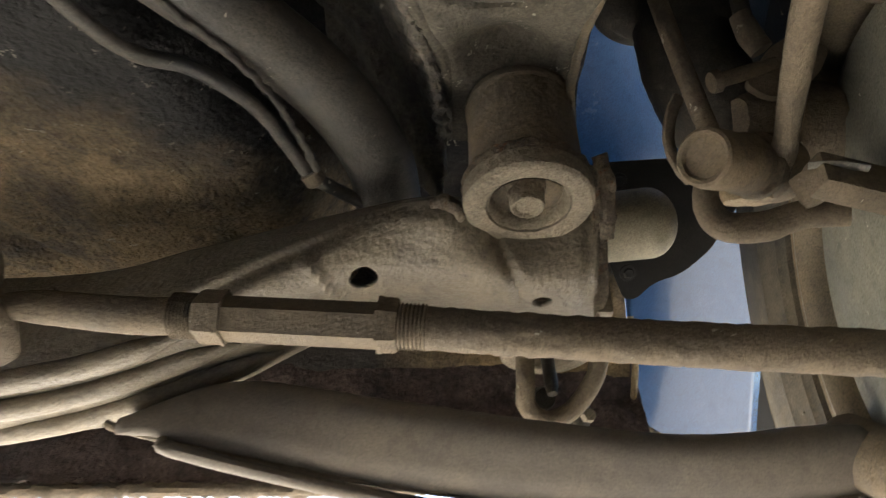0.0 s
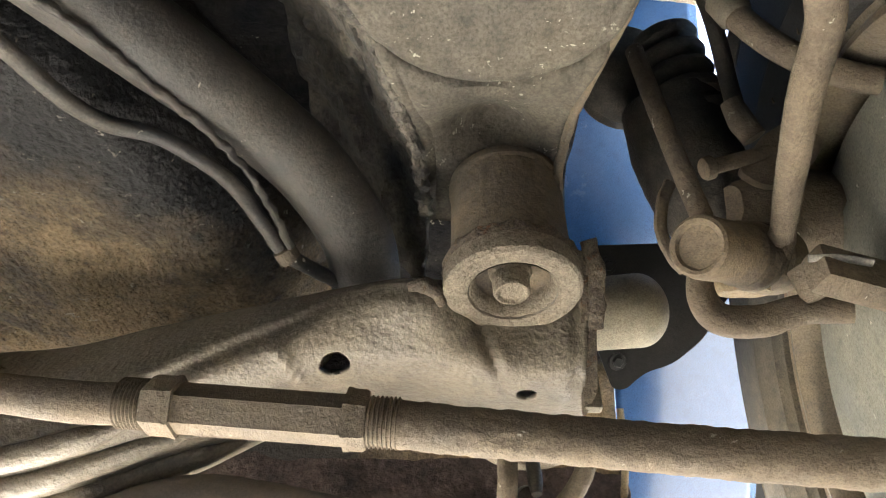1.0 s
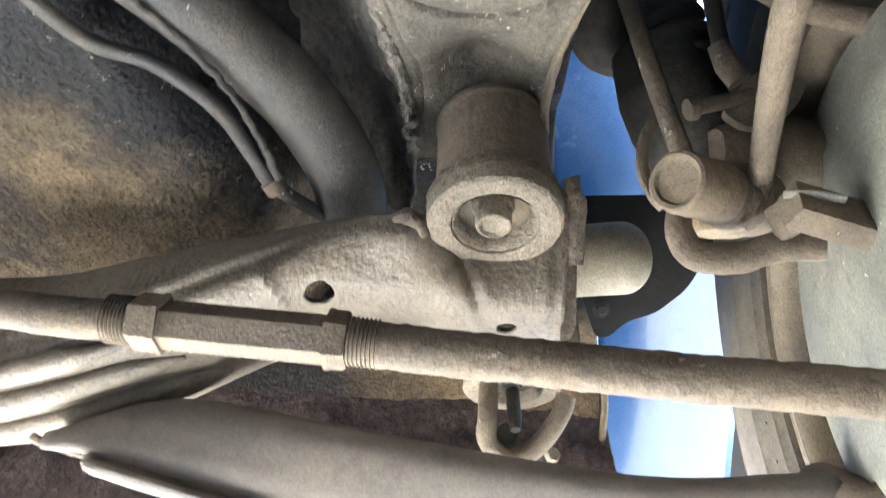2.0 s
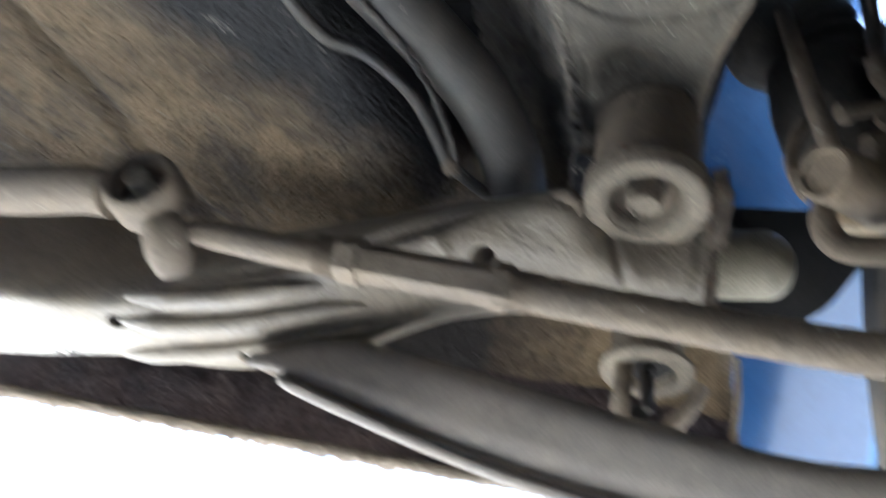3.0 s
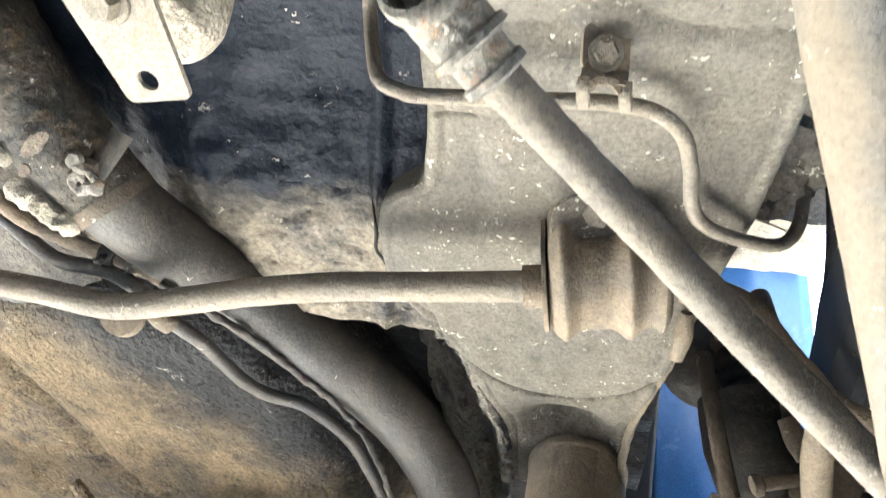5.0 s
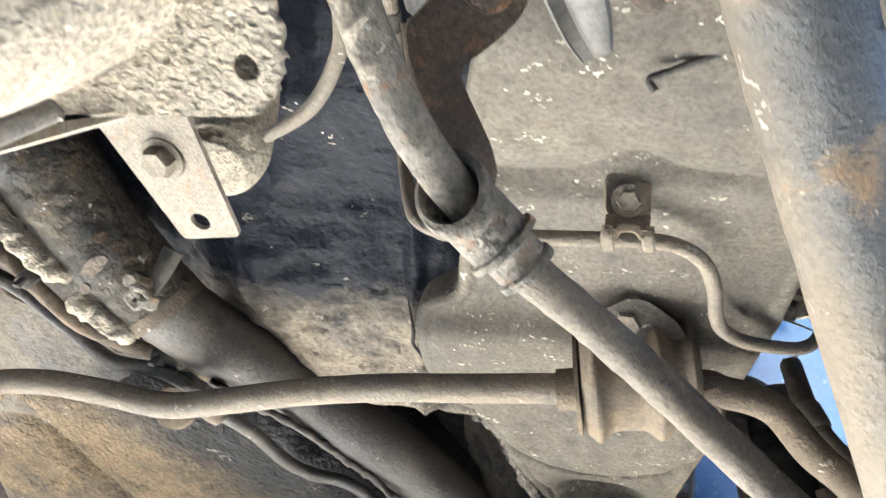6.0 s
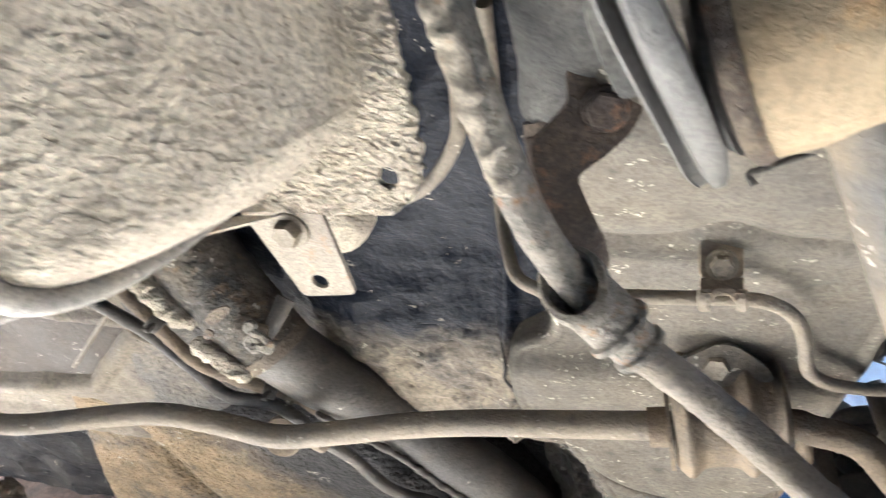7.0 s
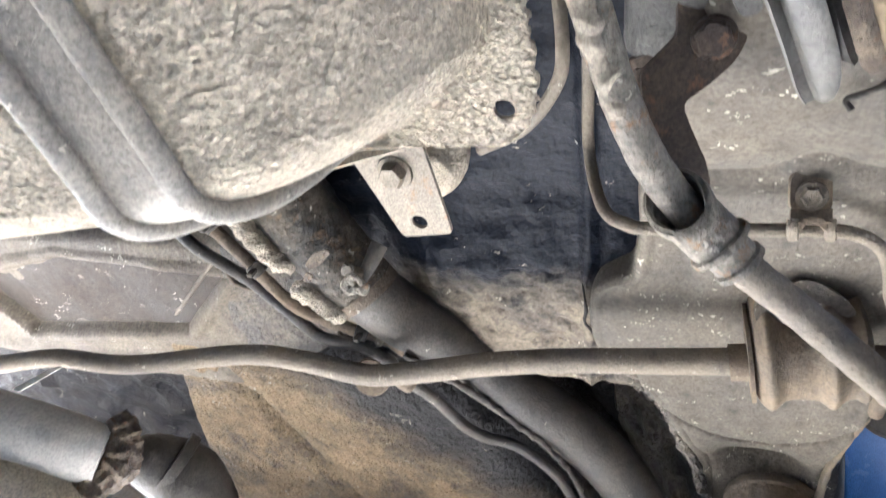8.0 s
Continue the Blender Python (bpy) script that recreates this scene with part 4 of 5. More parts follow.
lathe(bm, [(0, 0), (0.036, 0), (0.037, 0.004), (0.036, 0.008), (0, 0.008)], s0 + V((0.0, 0, -0.004)), s1 - s0, 36)
part("cup", bm, M_LINK, stub)

liner = thing("arch_liner", "dark dusty plastic liner over the tyre", "arch liner")
bm = BM()
skin(bm, [[(0.2799, 0.2333, 1.0585), (0.3359, 0.2231, 1.0558), (0.4176, 0.2128, 1.0601)], [(0.2958, 0.2818, 1.0252), (0.3384, 0.2676, 1.0089), (0.4192, 0.2605, 1.0105)], [(0.3018, 0.3551, 0.9698), (0.3476, 0.3381, 0.9566), (0.4282, 0.3290, 0.9597)], [(0.2896, 0.4250, 0.8992), (0.3543, 0.4149, 0.8858), (0.4333, 0.4034, 0.8903)]], 8, 8)
ob = part("panel", bm, M_PIPE, liner)
thick(ob, 0.004, -1.0)
bm = BM()
skin(bm, [[(0.1991, 0.3475, 1.1033), (0.2829, 0.3795, 1.1271), (0.3469, 0.3995, 1.1548)], [(0.2020, 0.3730, 1.0778), (0.2810, 0.3996, 1.1045), (0.3448, 0.4201, 1.1317)], [(0.2055, 0.4038, 1.0483), (0.2800, 0.4252, 1.0778), (0.3434, 0.4464, 1.1045)]], 6, 6, 0.004, 40.0)
ob = part("fender_inside", bm, M_SHIELD, liner, "pale mottled inside of the fender")
thick(ob, 0.004, -1.0)

# black sheet added to fill the dark gap between arch and tyre
bm = BM()
plate(bm, [(0.4114, 0.7918, 0.8205), (0.5308, 0.7888, 0.8197), (0.5154, 0.9156, 0.5470), (0.3943, 0.9186, 0.5478)], 0.004)
part("gap_sheet", bm, M_GUARD, liner, "black sheet added in the gap beside the tyre")

# ---- wheel, hanging low and toed in ----
wo, wa = V((0.269, 0.339, 0.524)), V((1, -0.194, 0.009)).normalized()
wq = wa.to_track_quat("Z", "Y")
wheel = thing("car_wheel", "dusty road wheel and tyre hanging in the blue arch", "wheel")
bm = BM()
lathe(bm, [(0.211, 0.018), (0.2135, 0.010), (0.221, 0.006), (0.2225, 0.004), (0.224, 0.006), (0.25, -0.002), (0.2515, -0.0034), (0.253, -0.0022), (0.275, -0.005), (0.306, -0.004), (0.321, 0.001), (0.3225, -0.0005), (0.324, 0.003),
           (0.331, 0.014), (0.335, 0.035), (0.336, 0.1), (0.334, 0.17), (0.31, 0.2), (0.211, 0.2)], wo, wa, 128)
tyre = part("tyre", bm, M_TYRE, wheel, "dusty black tyre")
bm = BM()
box(bm, (0.005, 0.0022, 0.0022), Matrix.Identity(4), 0.0005, 1)
mark = part("moulded_mark", bm, M_TYRE, tyre)
spots = [k for k in range(130) if k % 13 < 8]
for k in spots:
    w = 2 * math.pi * k / 130
    ob = mark if k == spots[0] else new("moulded_mark", mark.data)
    ob.parent = tyre
    r = 0.2375 + 0.0045 * (k % 3)
    ob.matrix_world = Matrix.Translation(wo + wq @ V((r * math.cos(w), r * math.sin(w), 0.0022))) @ (wq.to_matrix().to_4x4() @ Matrix.Rotation(w + 0.5 * (k % 2), 4, "Z"))
bm = BM()
lathe(bm, [(0.2115, 0.024), (0.2105, 0.014), (0.206, 0.016), (0.203, 0.0135), (0.199, 0.0130), (0.193, 0.017), (0.188, 0.026), (0.183, 0.045), (0.180, 0.12)], wo, wa, 128)
part("rim", bm, M_LIP, wheel, "worn tan rim lip")
bm = BM()
lathe(bm, [(0.179, 0.06), (0.179, 0.032), (0.172, 0.026), (0.14, 0.024), (0.132, 0.019), (0.06, 0.016), (0.0, 0.016)], wo, wa, 72)
part("backing_plate", bm, M_WHEEL, wheel, "pale dusty brake backing plate")
# ---- knuckle, strut and brake lines at the wheel ----
knuckle = thing("wheel_knuckle", "dusty cast knuckle with a capped bushing", "knuckle")
k0, k1 = V((0.1686, 0.3254, 0.5996)), V((0.2502, 0.3820, 0.6390))
kd = k1 - k0
kl = kd.length
bm = BM()
lathe(bm, [(0, 0.0005), (0.0135, 0.0), (0.0148, -0.0028), (0.0172, -0.0034), (0.0192, -0.0018), (0.0200, 0.003), (0.0202, kl * 0.42), (0.0216, kl * 0.44), (0.0218, kl * 0.47), (0.0206, kl * 0.50), (0.0210, kl * 0.55), (0.0238, kl * 0.58), (0.0242, kl * 0.64), (0.0222, kl * 0.67), (0.0224, kl * 0.71), (0.0250, kl * 0.74), (0.0250, kl * 0.95), (0.018, kl), (0, kl)], k0, kd, 48, 0.0005)
part("capped_bushing", bm, M_BUSH, knuckle)
bm = BM()
sweep(bm, [(0.2229, 0.3698, 0.6765), (0.2543, 0.3732, 0.6793), (0.2951, 0.3825, 0.6752), (0.3402, 0.4040, 0.6646), (0.3913, 0.4289, 0.6501)], [0.018, 0.032, 0.040, 0.036, 0.030], 28, 8, 0.0012)
part("body", bm, M_LINK, knuckle)
bm = BM()
sweep(bm, [(0.1650, 0.3312, 0.6614), (0.1587, 0.3366, 0.6478), (0.1568, 0.3454, 0.6302), (0.1629, 0.3525, 0.6144), (0.1705, 0.3578, 0.6080)], 0.0055, 12, 8, 0.0003, 0.7)
part("clip", bm, M_LINK, knuckle)
bm = BM()
sweep(bm, [(0.1835, 0.3593, 0.6136), (0.1828, 0.3689, 0.5951), (0.1932, 0.3741, 0.5812), (0.2181, 0.3700, 0.5777), (0.2404, 0.3605, 0.5804), (0.2662, 0.3516, 0.5747)], [0.008, 0.010, 0.011, 0.011, 0.010, 0.009], 14, 10, 0.0004, 0.8)
part("cup", bm, M_LINK, knuckle)
bm = BM()
box(bm, (0.09, 0.02, 0.026), Matrix.Translation((0.2766, 0.3335, 0.5799)) @ pose(0, 0, 0, 0, 6, 12), 0.004, 2)
box(bm, (0.008, 0.018, 0.024), Matrix.Translation((0.2414, 0.3453, 0.5901)) @ pose(0, 0, 0, 10, -20, 12), 0.002, 2)
part("lug", bm, M_LINK, knuckle)
bm = BM()
sweep(bm, [(0.2293, 0.3206, 0.5882), (0.2430, 0.3160, 0.5856), (0.2614, 0.3137, 0.5801)], 0.0032, 10, 6, 0.0, 0.5)
part("clip_strip", bm, M_STRAP, knuckle, "bare bright metal strip")
bm = BM()
lathe(bm, [(0, 0), (0.018, 0), (0.022, 0.01), (0.02, 0.03), (0, 0.03)], (0.2230, 0.3863, 0.6121), (0, -0.5, 1), 20, 0.002)
part("seat", bm, M_TANEYE, knuckle)
bm = BM()
plate(bm, rounded([(0.2161, 0.3301, 0.6765), (0.2347, 0.3219, 0.7006), (0.2522, 0.3135, 0.7098), (0.2754, 0.3129, 0.6946), (0.2673, 0.3259, 0.6799), (0.2476, 0.3333, 0.6644), (0.2302, 0.3326, 0.6657)], 0.006), 0.008)
part("hose_bracket", bm, M_LINK, knuckle)

strut = thing("suspension_strut", "dark grimy strut with a ribbed rubber boot", "strut")
q0, q1 = V((0.2016, 0.3405, 0.8625)), V((0.2312, 0.3897, 0.7295))
qd = q1 - q0
ql = qd.length
bm = BM()
prof = [(0, 0), (0.018, 0)]
for k in range(5):
    h, r = 0.001 + k * 0.019, 0.0215 + 0.0012 * k
    prof += [(r, h), (r + 0.0060, h + 0.004), (r + 0.0078, h + 0.009), (r + 0.0060, h + 0.014), (r, h + 0.018)]
prof += [(0.024, 0.098), (0.024, ql), (0, ql)]
lathe(bm, prof, q0, qd, 36, 0.0006)
part("boot", bm, M_DARK, strut, "black ribbed boot")
bm = BM()
lathe(bm, [(0, -0.012), (0.035, -0.012), (0.044, -0.006), (0.0475, 0.004), (0.044, 0.014), (0.034, 0.02), (0, 0.022)], (0.1770, 0.3845, 0.8584), (0.15, -0.75, -0.65), 40, 0.0006)
part("spring_seat", bm, M_DARK, strut)
bm = BM()
sweep(bm, [(0.2040, 0.3700, 0.8000), (0.2120, 0.3850, 0.7600), (0.2260, 0.3980, 0.7200), (0.2400, 0.4060, 0.6850)], [0.040, 0.042, 0.042, 0.036], 28, 8, 0.0012)
part("lower_tube", bm, M_DARK, strut)
bm = BM()
lathe(bm, [(0, 0), (0.0075, 0.0), (0.0085, 0.002), (0.0085, 0.006), (0.0055, 0.008), (0.0055, 0.05), (0, 0.05)], (0.1915, 0.3308, 0.6763), (1, -0.1, 0.3), 18)
part("clamp", bm, M_LINK, strut)

drop = thing("sway_bar_link", "thin dusty sway bar drop link", "suspension link")
bm = BM()
sweep(bm, [(0.1605, 0.3150, 0.7950), (0.1683, 0.3200, 0.6923), (0.1775, 0.3270, 0.6220)], 0.0070, 16, 6, 0.0002)
part("rod", bm, M_LINK, drop)

hose = thing("brake_hose", "dusty black rubber brake hose curving to the wheel", "hose")
bm = BM()
sweep(bm, [(0.1952, 0.2528, 0.8110), (0.2018, 0.2522, 0.7507), (0.2230, 0.2568, 0.7146), (0.2541, 0.2608, 0.6940), (0.2938, 0.2595, 0.6792), (0.3287, 0.2607, 0.6769)], 0.0088, 14, 8)
part("tube", bm, M_LINK, hose)
bm = BM()
lathe(bm, [(0.009, -0.012), (0.0115, -0.011), (0.0115, 0.008), (0.0098, 0.011), (0.009, 0.012)], (0.2018, 0.2522, 0.7507), V((0.2230, 0.2568, 0.7146)) - V((0.1952, 0.2528, 0.8110)), 16)
part("ferrule", bm, M_BOLT, hose)
pipe2 = thing("brake_pipe", "dusty brake pipe ending in a union at the knuckle", "pipe")
bm = BM()
sweep(bm, [(0.1985, 0.2623, 0.8305), (0.2156, 0.2901, 0.7982), (0.2247, 0.3151, 0.7542), (0.2249, 0.3187, 0.7349)], 0.0065, 12, 6)
part("tube", bm, M_DARK, pipe2)
bm = BM()
sweep(bm, [(0.2215, 0.3175, 0.7364), (0.2280, 0.3237, 0.7215), (0.2354, 0.3283, 0.7084)], [0.0075, 0.0092, 0.0085], 14, 5, 0.0006)
part("union", bm, M_LINK, pipe2)

# ---- filler pipe and hoses ----
filler = thing("fuel_filler_pipe", "thick dark fuel filler pipe with a scaling rusty joint", "pipe")
bm = BM()
sweep(bm, [(-0.2850, 0.0710, 0.6510), (-0.2661, 0.1010, 0.6510), (-0.2431, 0.1403, 0.6600), (-0.2150, 0.1828, 0.6720), (-0.1672, 0.2473, 0.6840), (-0.1275, 0.3030, 0.6960), (-0.0841, 0.3510, 0.6900), (-0.0518, 0.4071, 0.6740), (-0.0440, 0.4560, 0.6550)], 0.0275, 32, 8, 0.0003)
part("tube", bm, M_PIPE, filler)
bm = BM()
sweep(bm, [(-0.3614, -0.0493, 0.6896), (-0.3296, -0.0020, 0.6679), (-0.2985, 0.0493, 0.6560), (-0.2640, 0.1050, 0.6485)], [0.034, 0.034, 0.032, 0.0295], 56, 34, 0.0018)
joint = part("joint_hose", bm, M_SCALE, filler, "scaling rusty joint")
for pts, radii in (([(-0.3560, 0.0010, 0.6300), (-0.3412, 0.0275, 0.6275), (-0.3305, 0.0414, 0.6255), (-0.3203, 0.0527, 0.6245), (-0.3085, 0.0604, 0.6235)], [0.007, 0.0085, 0.0075, 0.0085, 0.004]),
                   ([(-0.3128, 0.0755, 0.6235), (-0.3100, 0.0775, 0.6228), (-0.3000, 0.0860, 0.6215), (-0.2892, 0.0925, 0.6205), (-0.2789, 0.1009, 0.6200), (-0.2738, 0.1067, 0.6220)], [0.005, 0.0085, 0.0085, 0.0078, 0.0085, 0.003])):
    bm = BM()
    sweep(bm, pts, radii, 26, 22, 0.0034)
    part("flaking_crust", bm, M_SHIELD, joint, "pale flaking crust")
cl = V((-0.2668, 0.1005, 0.6490))
cdir = V((-0.2640, 0.1050, 0.6485)) - V((-0.2985, 0.0493, 0.6560))
bm = BM()
lathe(bm, [(0.0285, -0.005), (0.0308, -0.005), (0.0308, 0.005), (0.0285, 0.005)], cl, cdir, 48, 0.0, True)
band = part("clamp_band", bm, M_LINK, filler)
bm = BM()
box(bm, (0.015, 0.022, 0.006), Matrix.Translation((-0.2535, 0.0625, 0.6245)) @ pose(0, 0, 0, 8, -6, 24), 0.002, 2)
screw = part("clamp_screw", bm, M_LINK, band, "corroded clamp screw")
bm = BM()
lathe(bm, [(0.0019, 0.0), (0.0066, 0.0), (0.0078, 0.002), (0.0070, 0.006), (0.0052, 0.0070), (0.0019, 0.0055)], (-0.2568, 0.0692, 0.6235), (0.15, -0.35, -1), 14, 0.0016, True)
lathe(bm, [(0, 0.0), (0.0042, 0.0), (0.0052, 0.002), (0.0042, 0.006), (0, 0.0068)], (-0.2545, 0.0524, 0.6230), (0.3, -0.3, -1), 12, 0.0014)
sweep(bm, [(-0.2515, 0.0705, 0.6190), (-0.2440, 0.0690, 0.6180), (-0.2385, 0.0655, 0.6195)], [0.0038, 0.0050, 0.0016], 10, 6, 0.0016)
sweep(bm, [(-0.2520, 0.0540, 0.6190), (-0.2470, 0.0590, 0.6190), (-0.2430, 0.0640, 0.6190)], [0.0036, 0.0028, 0.0030], 10, 6, 0.0014)
part("screw_head", bm, M_CABLE, screw, "pale crusted screw head")
bm = BM()
sweep(bm, [(-0.2486, 0.0668, 0.6260), (-0.2407, 0.0551, 0.6340), (-0.2349, 0.0450, 0.6450)], [0.0045, 0.0062, 0.0070], 10, 6, 0.0006, 0.6)
part("clamp_tail", bm, M_DARK, band)

for outline in ([(-0.2902, 0.0486, 0.6185), (-0.2792, 0.0375, 0.6185), (-0.2646, 0.0321, 0.6185), (-0.2619, 0.0349, 0.6185), (-0.2737, 0.0464, 0.6185), (-0.2867, 0.0531, 0.6185)],
                [(-0.2973, 0.0640, 0.6165), (-0.2911, 0.0551, 0.6165), (-0.2851, 0.0566, 0.6165), (-0.2872, 0.0629, 0.6165), (-0.2939, 0.0659, 0.6165)]):
    bm = BM()
    plate(bm, rounded(outline, 0.004), 0.0015)
    part("flake", bm, M_WELD, joint, "curled tan flake of coating")

breather = thing("breather_hose", "thin dusty breather hose clipped beside the filler pipe", "hose")
bm = BM()
sweep(bm, [(-0.4459, 0.0286, 0.6455), (-0.4172, 0.0562, 0.6388), (-0.3748, 0.0870, 0.6371), (-0.3397, 0.1139, 0.6304), (-0.3096, 0.1364, 0.6244), (-0.2767, 0.1481, 0.6304), (-0.2535, 0.1640, 0.6303), (-0.2563, 0.1864, 0.6371), (-0.2309, 0.2255, 0.6448), (-0.2131, 0.2650, 0.6499), (-0.1976, 0.2917, 0.6586), (-0.1693, 0.3089, 0.6660), (-0.1347, 0.3428, 0.6647), (-0.1135, 0.3769, 0.6551), (-0.0998, 0.4003, 0.6485), (-0.0653, 0.4322, 0.6490)], 0.0056, 14, 6, 0.0006)
part("tube", bm, M_PIPE, breather)
bm = BM()
sweep(bm, [(-0.2564, 0.1805, 0.6353), (-0.2505, 0.1882, 0.6332), (-0.2451, 0.2000, 0.6355)], [0.0065, 0.0085, 0.0075], 12, 4, 0.0005)
part("clip", bm, M_LINK, breather)
bm = BM()
lathe(bm, [(0.006, -0.006), (0.0085, -0.005), (0.0085, 0.005), (0.006, 0.006)], (-0.0997, 0.3995, 0.6478), V((-0.0997, 0.3995, 0.6478)) - V((-0.1135, 0.3769, 0.6551)), 14, 0.001)
part("clip", bm, M_LINK, breather)
vent = thing("vent_hose", "dusty rubber vent hose along the filler pipe", "hose")
bm = BM()
sweep(bm, [(-0.4060, 0.0094, 0.6412), (-0.3683, 0.0524, 0.6340), (-0.3283, 0.1039, 0.6281), (-0.2945, 0.1285, 0.6338), (-0.2590, 0.1476, 0.6407), (-0.2335, 0.1655, 0.6402)], 0.0056, 14, 12, 0.0012)
part("tube", bm, M_LINK, vent)
for at, to in (((-0.3883, 0.0286, 0.6382), (-0.3683, 0.0524, 0.6340)), ((-0.3542, 0.0691, 0.6323), (-0.3283, 0.1039, 0.6281)), ((-0.2768, 0.1382, 0.6371), (-0.2590, 0.1476, 0.6407))):
    bm = BM()
    lathe(bm, [(0.005, -0.006), (0.0078, -0.005), (0.0082, 0.0), (0.0078, 0.005), (0.005, 0.006)], at, V(to) - V(at), 12, 0.0012)
    box(bm, (0.006, 0.004, 0.012), Matrix.Translation(V(at) + V((0.002, -0.003, -0.008))), 0.001, 1)
    part("clip", bm, M_DARK, vent)
bm = BM()
lathe(bm, [(0.007, -0.004), (0.0105, -0.003), (0.0105, 0.003), (0.007, 0.004)], (-0.2591, 0.1485, 0.6430), (0.6, 0.5, -0.4), 16, 0.0012)
part("clip", bm, M_BAR, vent)
bm = BM()
sweep(bm, [(-0.3971, 0.0757, 0.6400), (-0.4045, 0.0922, 0.6450), (-0.3988, 0.1017, 0.6450), (-0.3811, 0.1016, 0.6400), (-0.3605, 0.0966, 0.6340)], 0.0022, 10, 6, 0.0003)
part("loop", bm, M_LINK, vent)
stay_wire = thing("stay_wire", "thin pale stiff wire reaching from the hoses to the floor", "wire")
bm = BM()
sweep(bm, [(-0.4029, 0.0664, 0.6345), (-0.4540, 0.1110, 0.6390), (-0.5087, 0.1570, 0.6500)], 0.0022, 8, 8, 0.0004)
part("strand", bm, M_BAR, stay_wire)
seal = thing("seam_sealer", "bead of crusted seam sealer beside the filler pipe", "sealer")
bm = BM()
sweep(bm, [(-0.2380, 0.1550, 0.6330), (-0.2120, 0.1830, 0.6380), (-0.1850, 0.2180, 0.6480), (-0.1640, 0.2560, 0.6560), (-0.1440, 0.2900, 0.6630), (-0.1240, 0.3220, 0.6630), (-0.1080, 0.3560, 0.6570), (-0.0950, 0.3900, 0.6460)], 0.0030, 12, 24, 0.0020)
part("bead", bm, M_DARK, seal)
bm = BM()
lathe(bm, [(0, -0.004), (0.016, -0.004), (0.018, 0), (0.016, 0.006), (0, 0.007)], (-0.2802, 0.1909, 0.6326), (0.1, -0.6, -0.8), 28)
part("grommet", bm, M_LINK, seal)

# ---- anti-roll bar ----
sway = thing("sway_bar", "dusty bent steel sway bar held by a ribbed clamp", "sway bar")
bm = BM()
sweep(bm, [(-0.9248, 0.1868, 0.5016), (-0.7223, 0.1621, 0.5504), (-0.6797, 0.1638, 0.5588), (-0.6079, 0.1592, 0.5745), (-0.5152, 0.1614, 0.5821), (-0.3891, 0.1508, 0.6049), (-0.3255, 0.1540, 0.6095), (-0.2667, 0.1603, 0.6093), (-0.2205, 0.1548, 0.6145), (-0.1591, 0.1423, 0.6214), (-0.1010, 0.1324, 0.6255), (-0.0433, 0.1266, 0.6288), (0.0177, 0.1189, 0.6307), (0.0620, 0.1144, 0.6333)], 0.0094, 20, 8, 0.0002)
part("bar", bm, M_BAR, sway)
bm = BM()
sweep(bm, [(0.0558, 0.1147, 0.6326), (0.0984, 0.1110, 0.6380), (0.1102, 0.1140, 0.6382), (0.1383, 0.1212, 0.6361), (0.1603, 0.1400, 0.6234), (0.1962, 0.1882, 0.6342), (0.2033, 0.2336, 0.6277), (0.2195, 0.2962, 0.6241), (0.2315, 0.3382, 0.6213)], [0.0094, 0.0094, 0.0094, 0.0094, 0.0096, 0.0096, 0.0094, 0.0086, 0.0076], 20, 10, 0.0003)
part("bar_end", bm, M_LINK, sway)
bm = BM()
sweep(bm, [(0.2290, 0.3241, 0.6254), (0.2315, 0.3421, 0.6199), (0.2310, 0.3615, 0.6098)], [0.0074, 0.0098, 0.0085], 18, 8, 0.0006, 0.55)
part("flattened_end", bm, M_LINK, sway)
a0, a1 = V((0.0307, 0.1154, 0.6291)), V((0.0965, 0.1090, 0.6365))
al = (a1 - a0).length
bm = BM()
lathe(bm, [(0.009, -0.014), (0.0128, -0.014), (0.0128, 0.0), (0.009, 0.0)], a0, a1 - a0, 12)
part("collar", bm, M_LINK, sway)
clamp = thing("sway_bar_clamp", "dusty ribbed clamp bracket bolted round the sway bar", "clamp")
ca = (a1 - a0).normalized()
cy = V((0, 1, 0)) - ca * ca.y
cy.normalize()
cz = ca.cross(cy)
cz = cz if cz.z < 0 else -cz


def saddle(bm, ns):
    """The strap of the clamp: two raised ribs with a broad hollow between, bent round the bar and running up to the rail on both sides."""
    grid = []
    for i in range(ns + 1):
        f = i / ns
        r = 0.0262 + 0.0072 * math.exp(-((f - 0.13) / 0.085) ** 2) + 0.0068 * math.exp(-((f - 0.66) / 0.085) ** 2) + 0.0030 * math.exp(-((f - 0.93) / 0.04) ** 2)
        r -= 0.004 * max(0.0, abs(f - 0.5) - 0.47) / 0.03
        c = a0 + ca * (0.001 + (al - 0.001) * f)
        ring = [c + cy * r * 1.0 - cz * 0.045]
        for k in range(25):
            w = math.pi * k / 24
            ring.append(c + cy * r * math.cos(w) * (1.0 if k < 12 else 1.3) + cz * r * 0.92 * math.sin(w))
        ring.append(c - cy * r * 1.3 - cz * 0.045)
        grid.append([bm.verts.new(p) for p in ring])
    for x, y in zip(grid, grid[1:]):
        for k in range(len(x) - 1):
            bm.faces.new((x[k], x[k + 1], y[k + 1], y[k]))
    bm.faces.new(grid[0])
    bm.faces.new(grid[-1][::-1])
    return bm


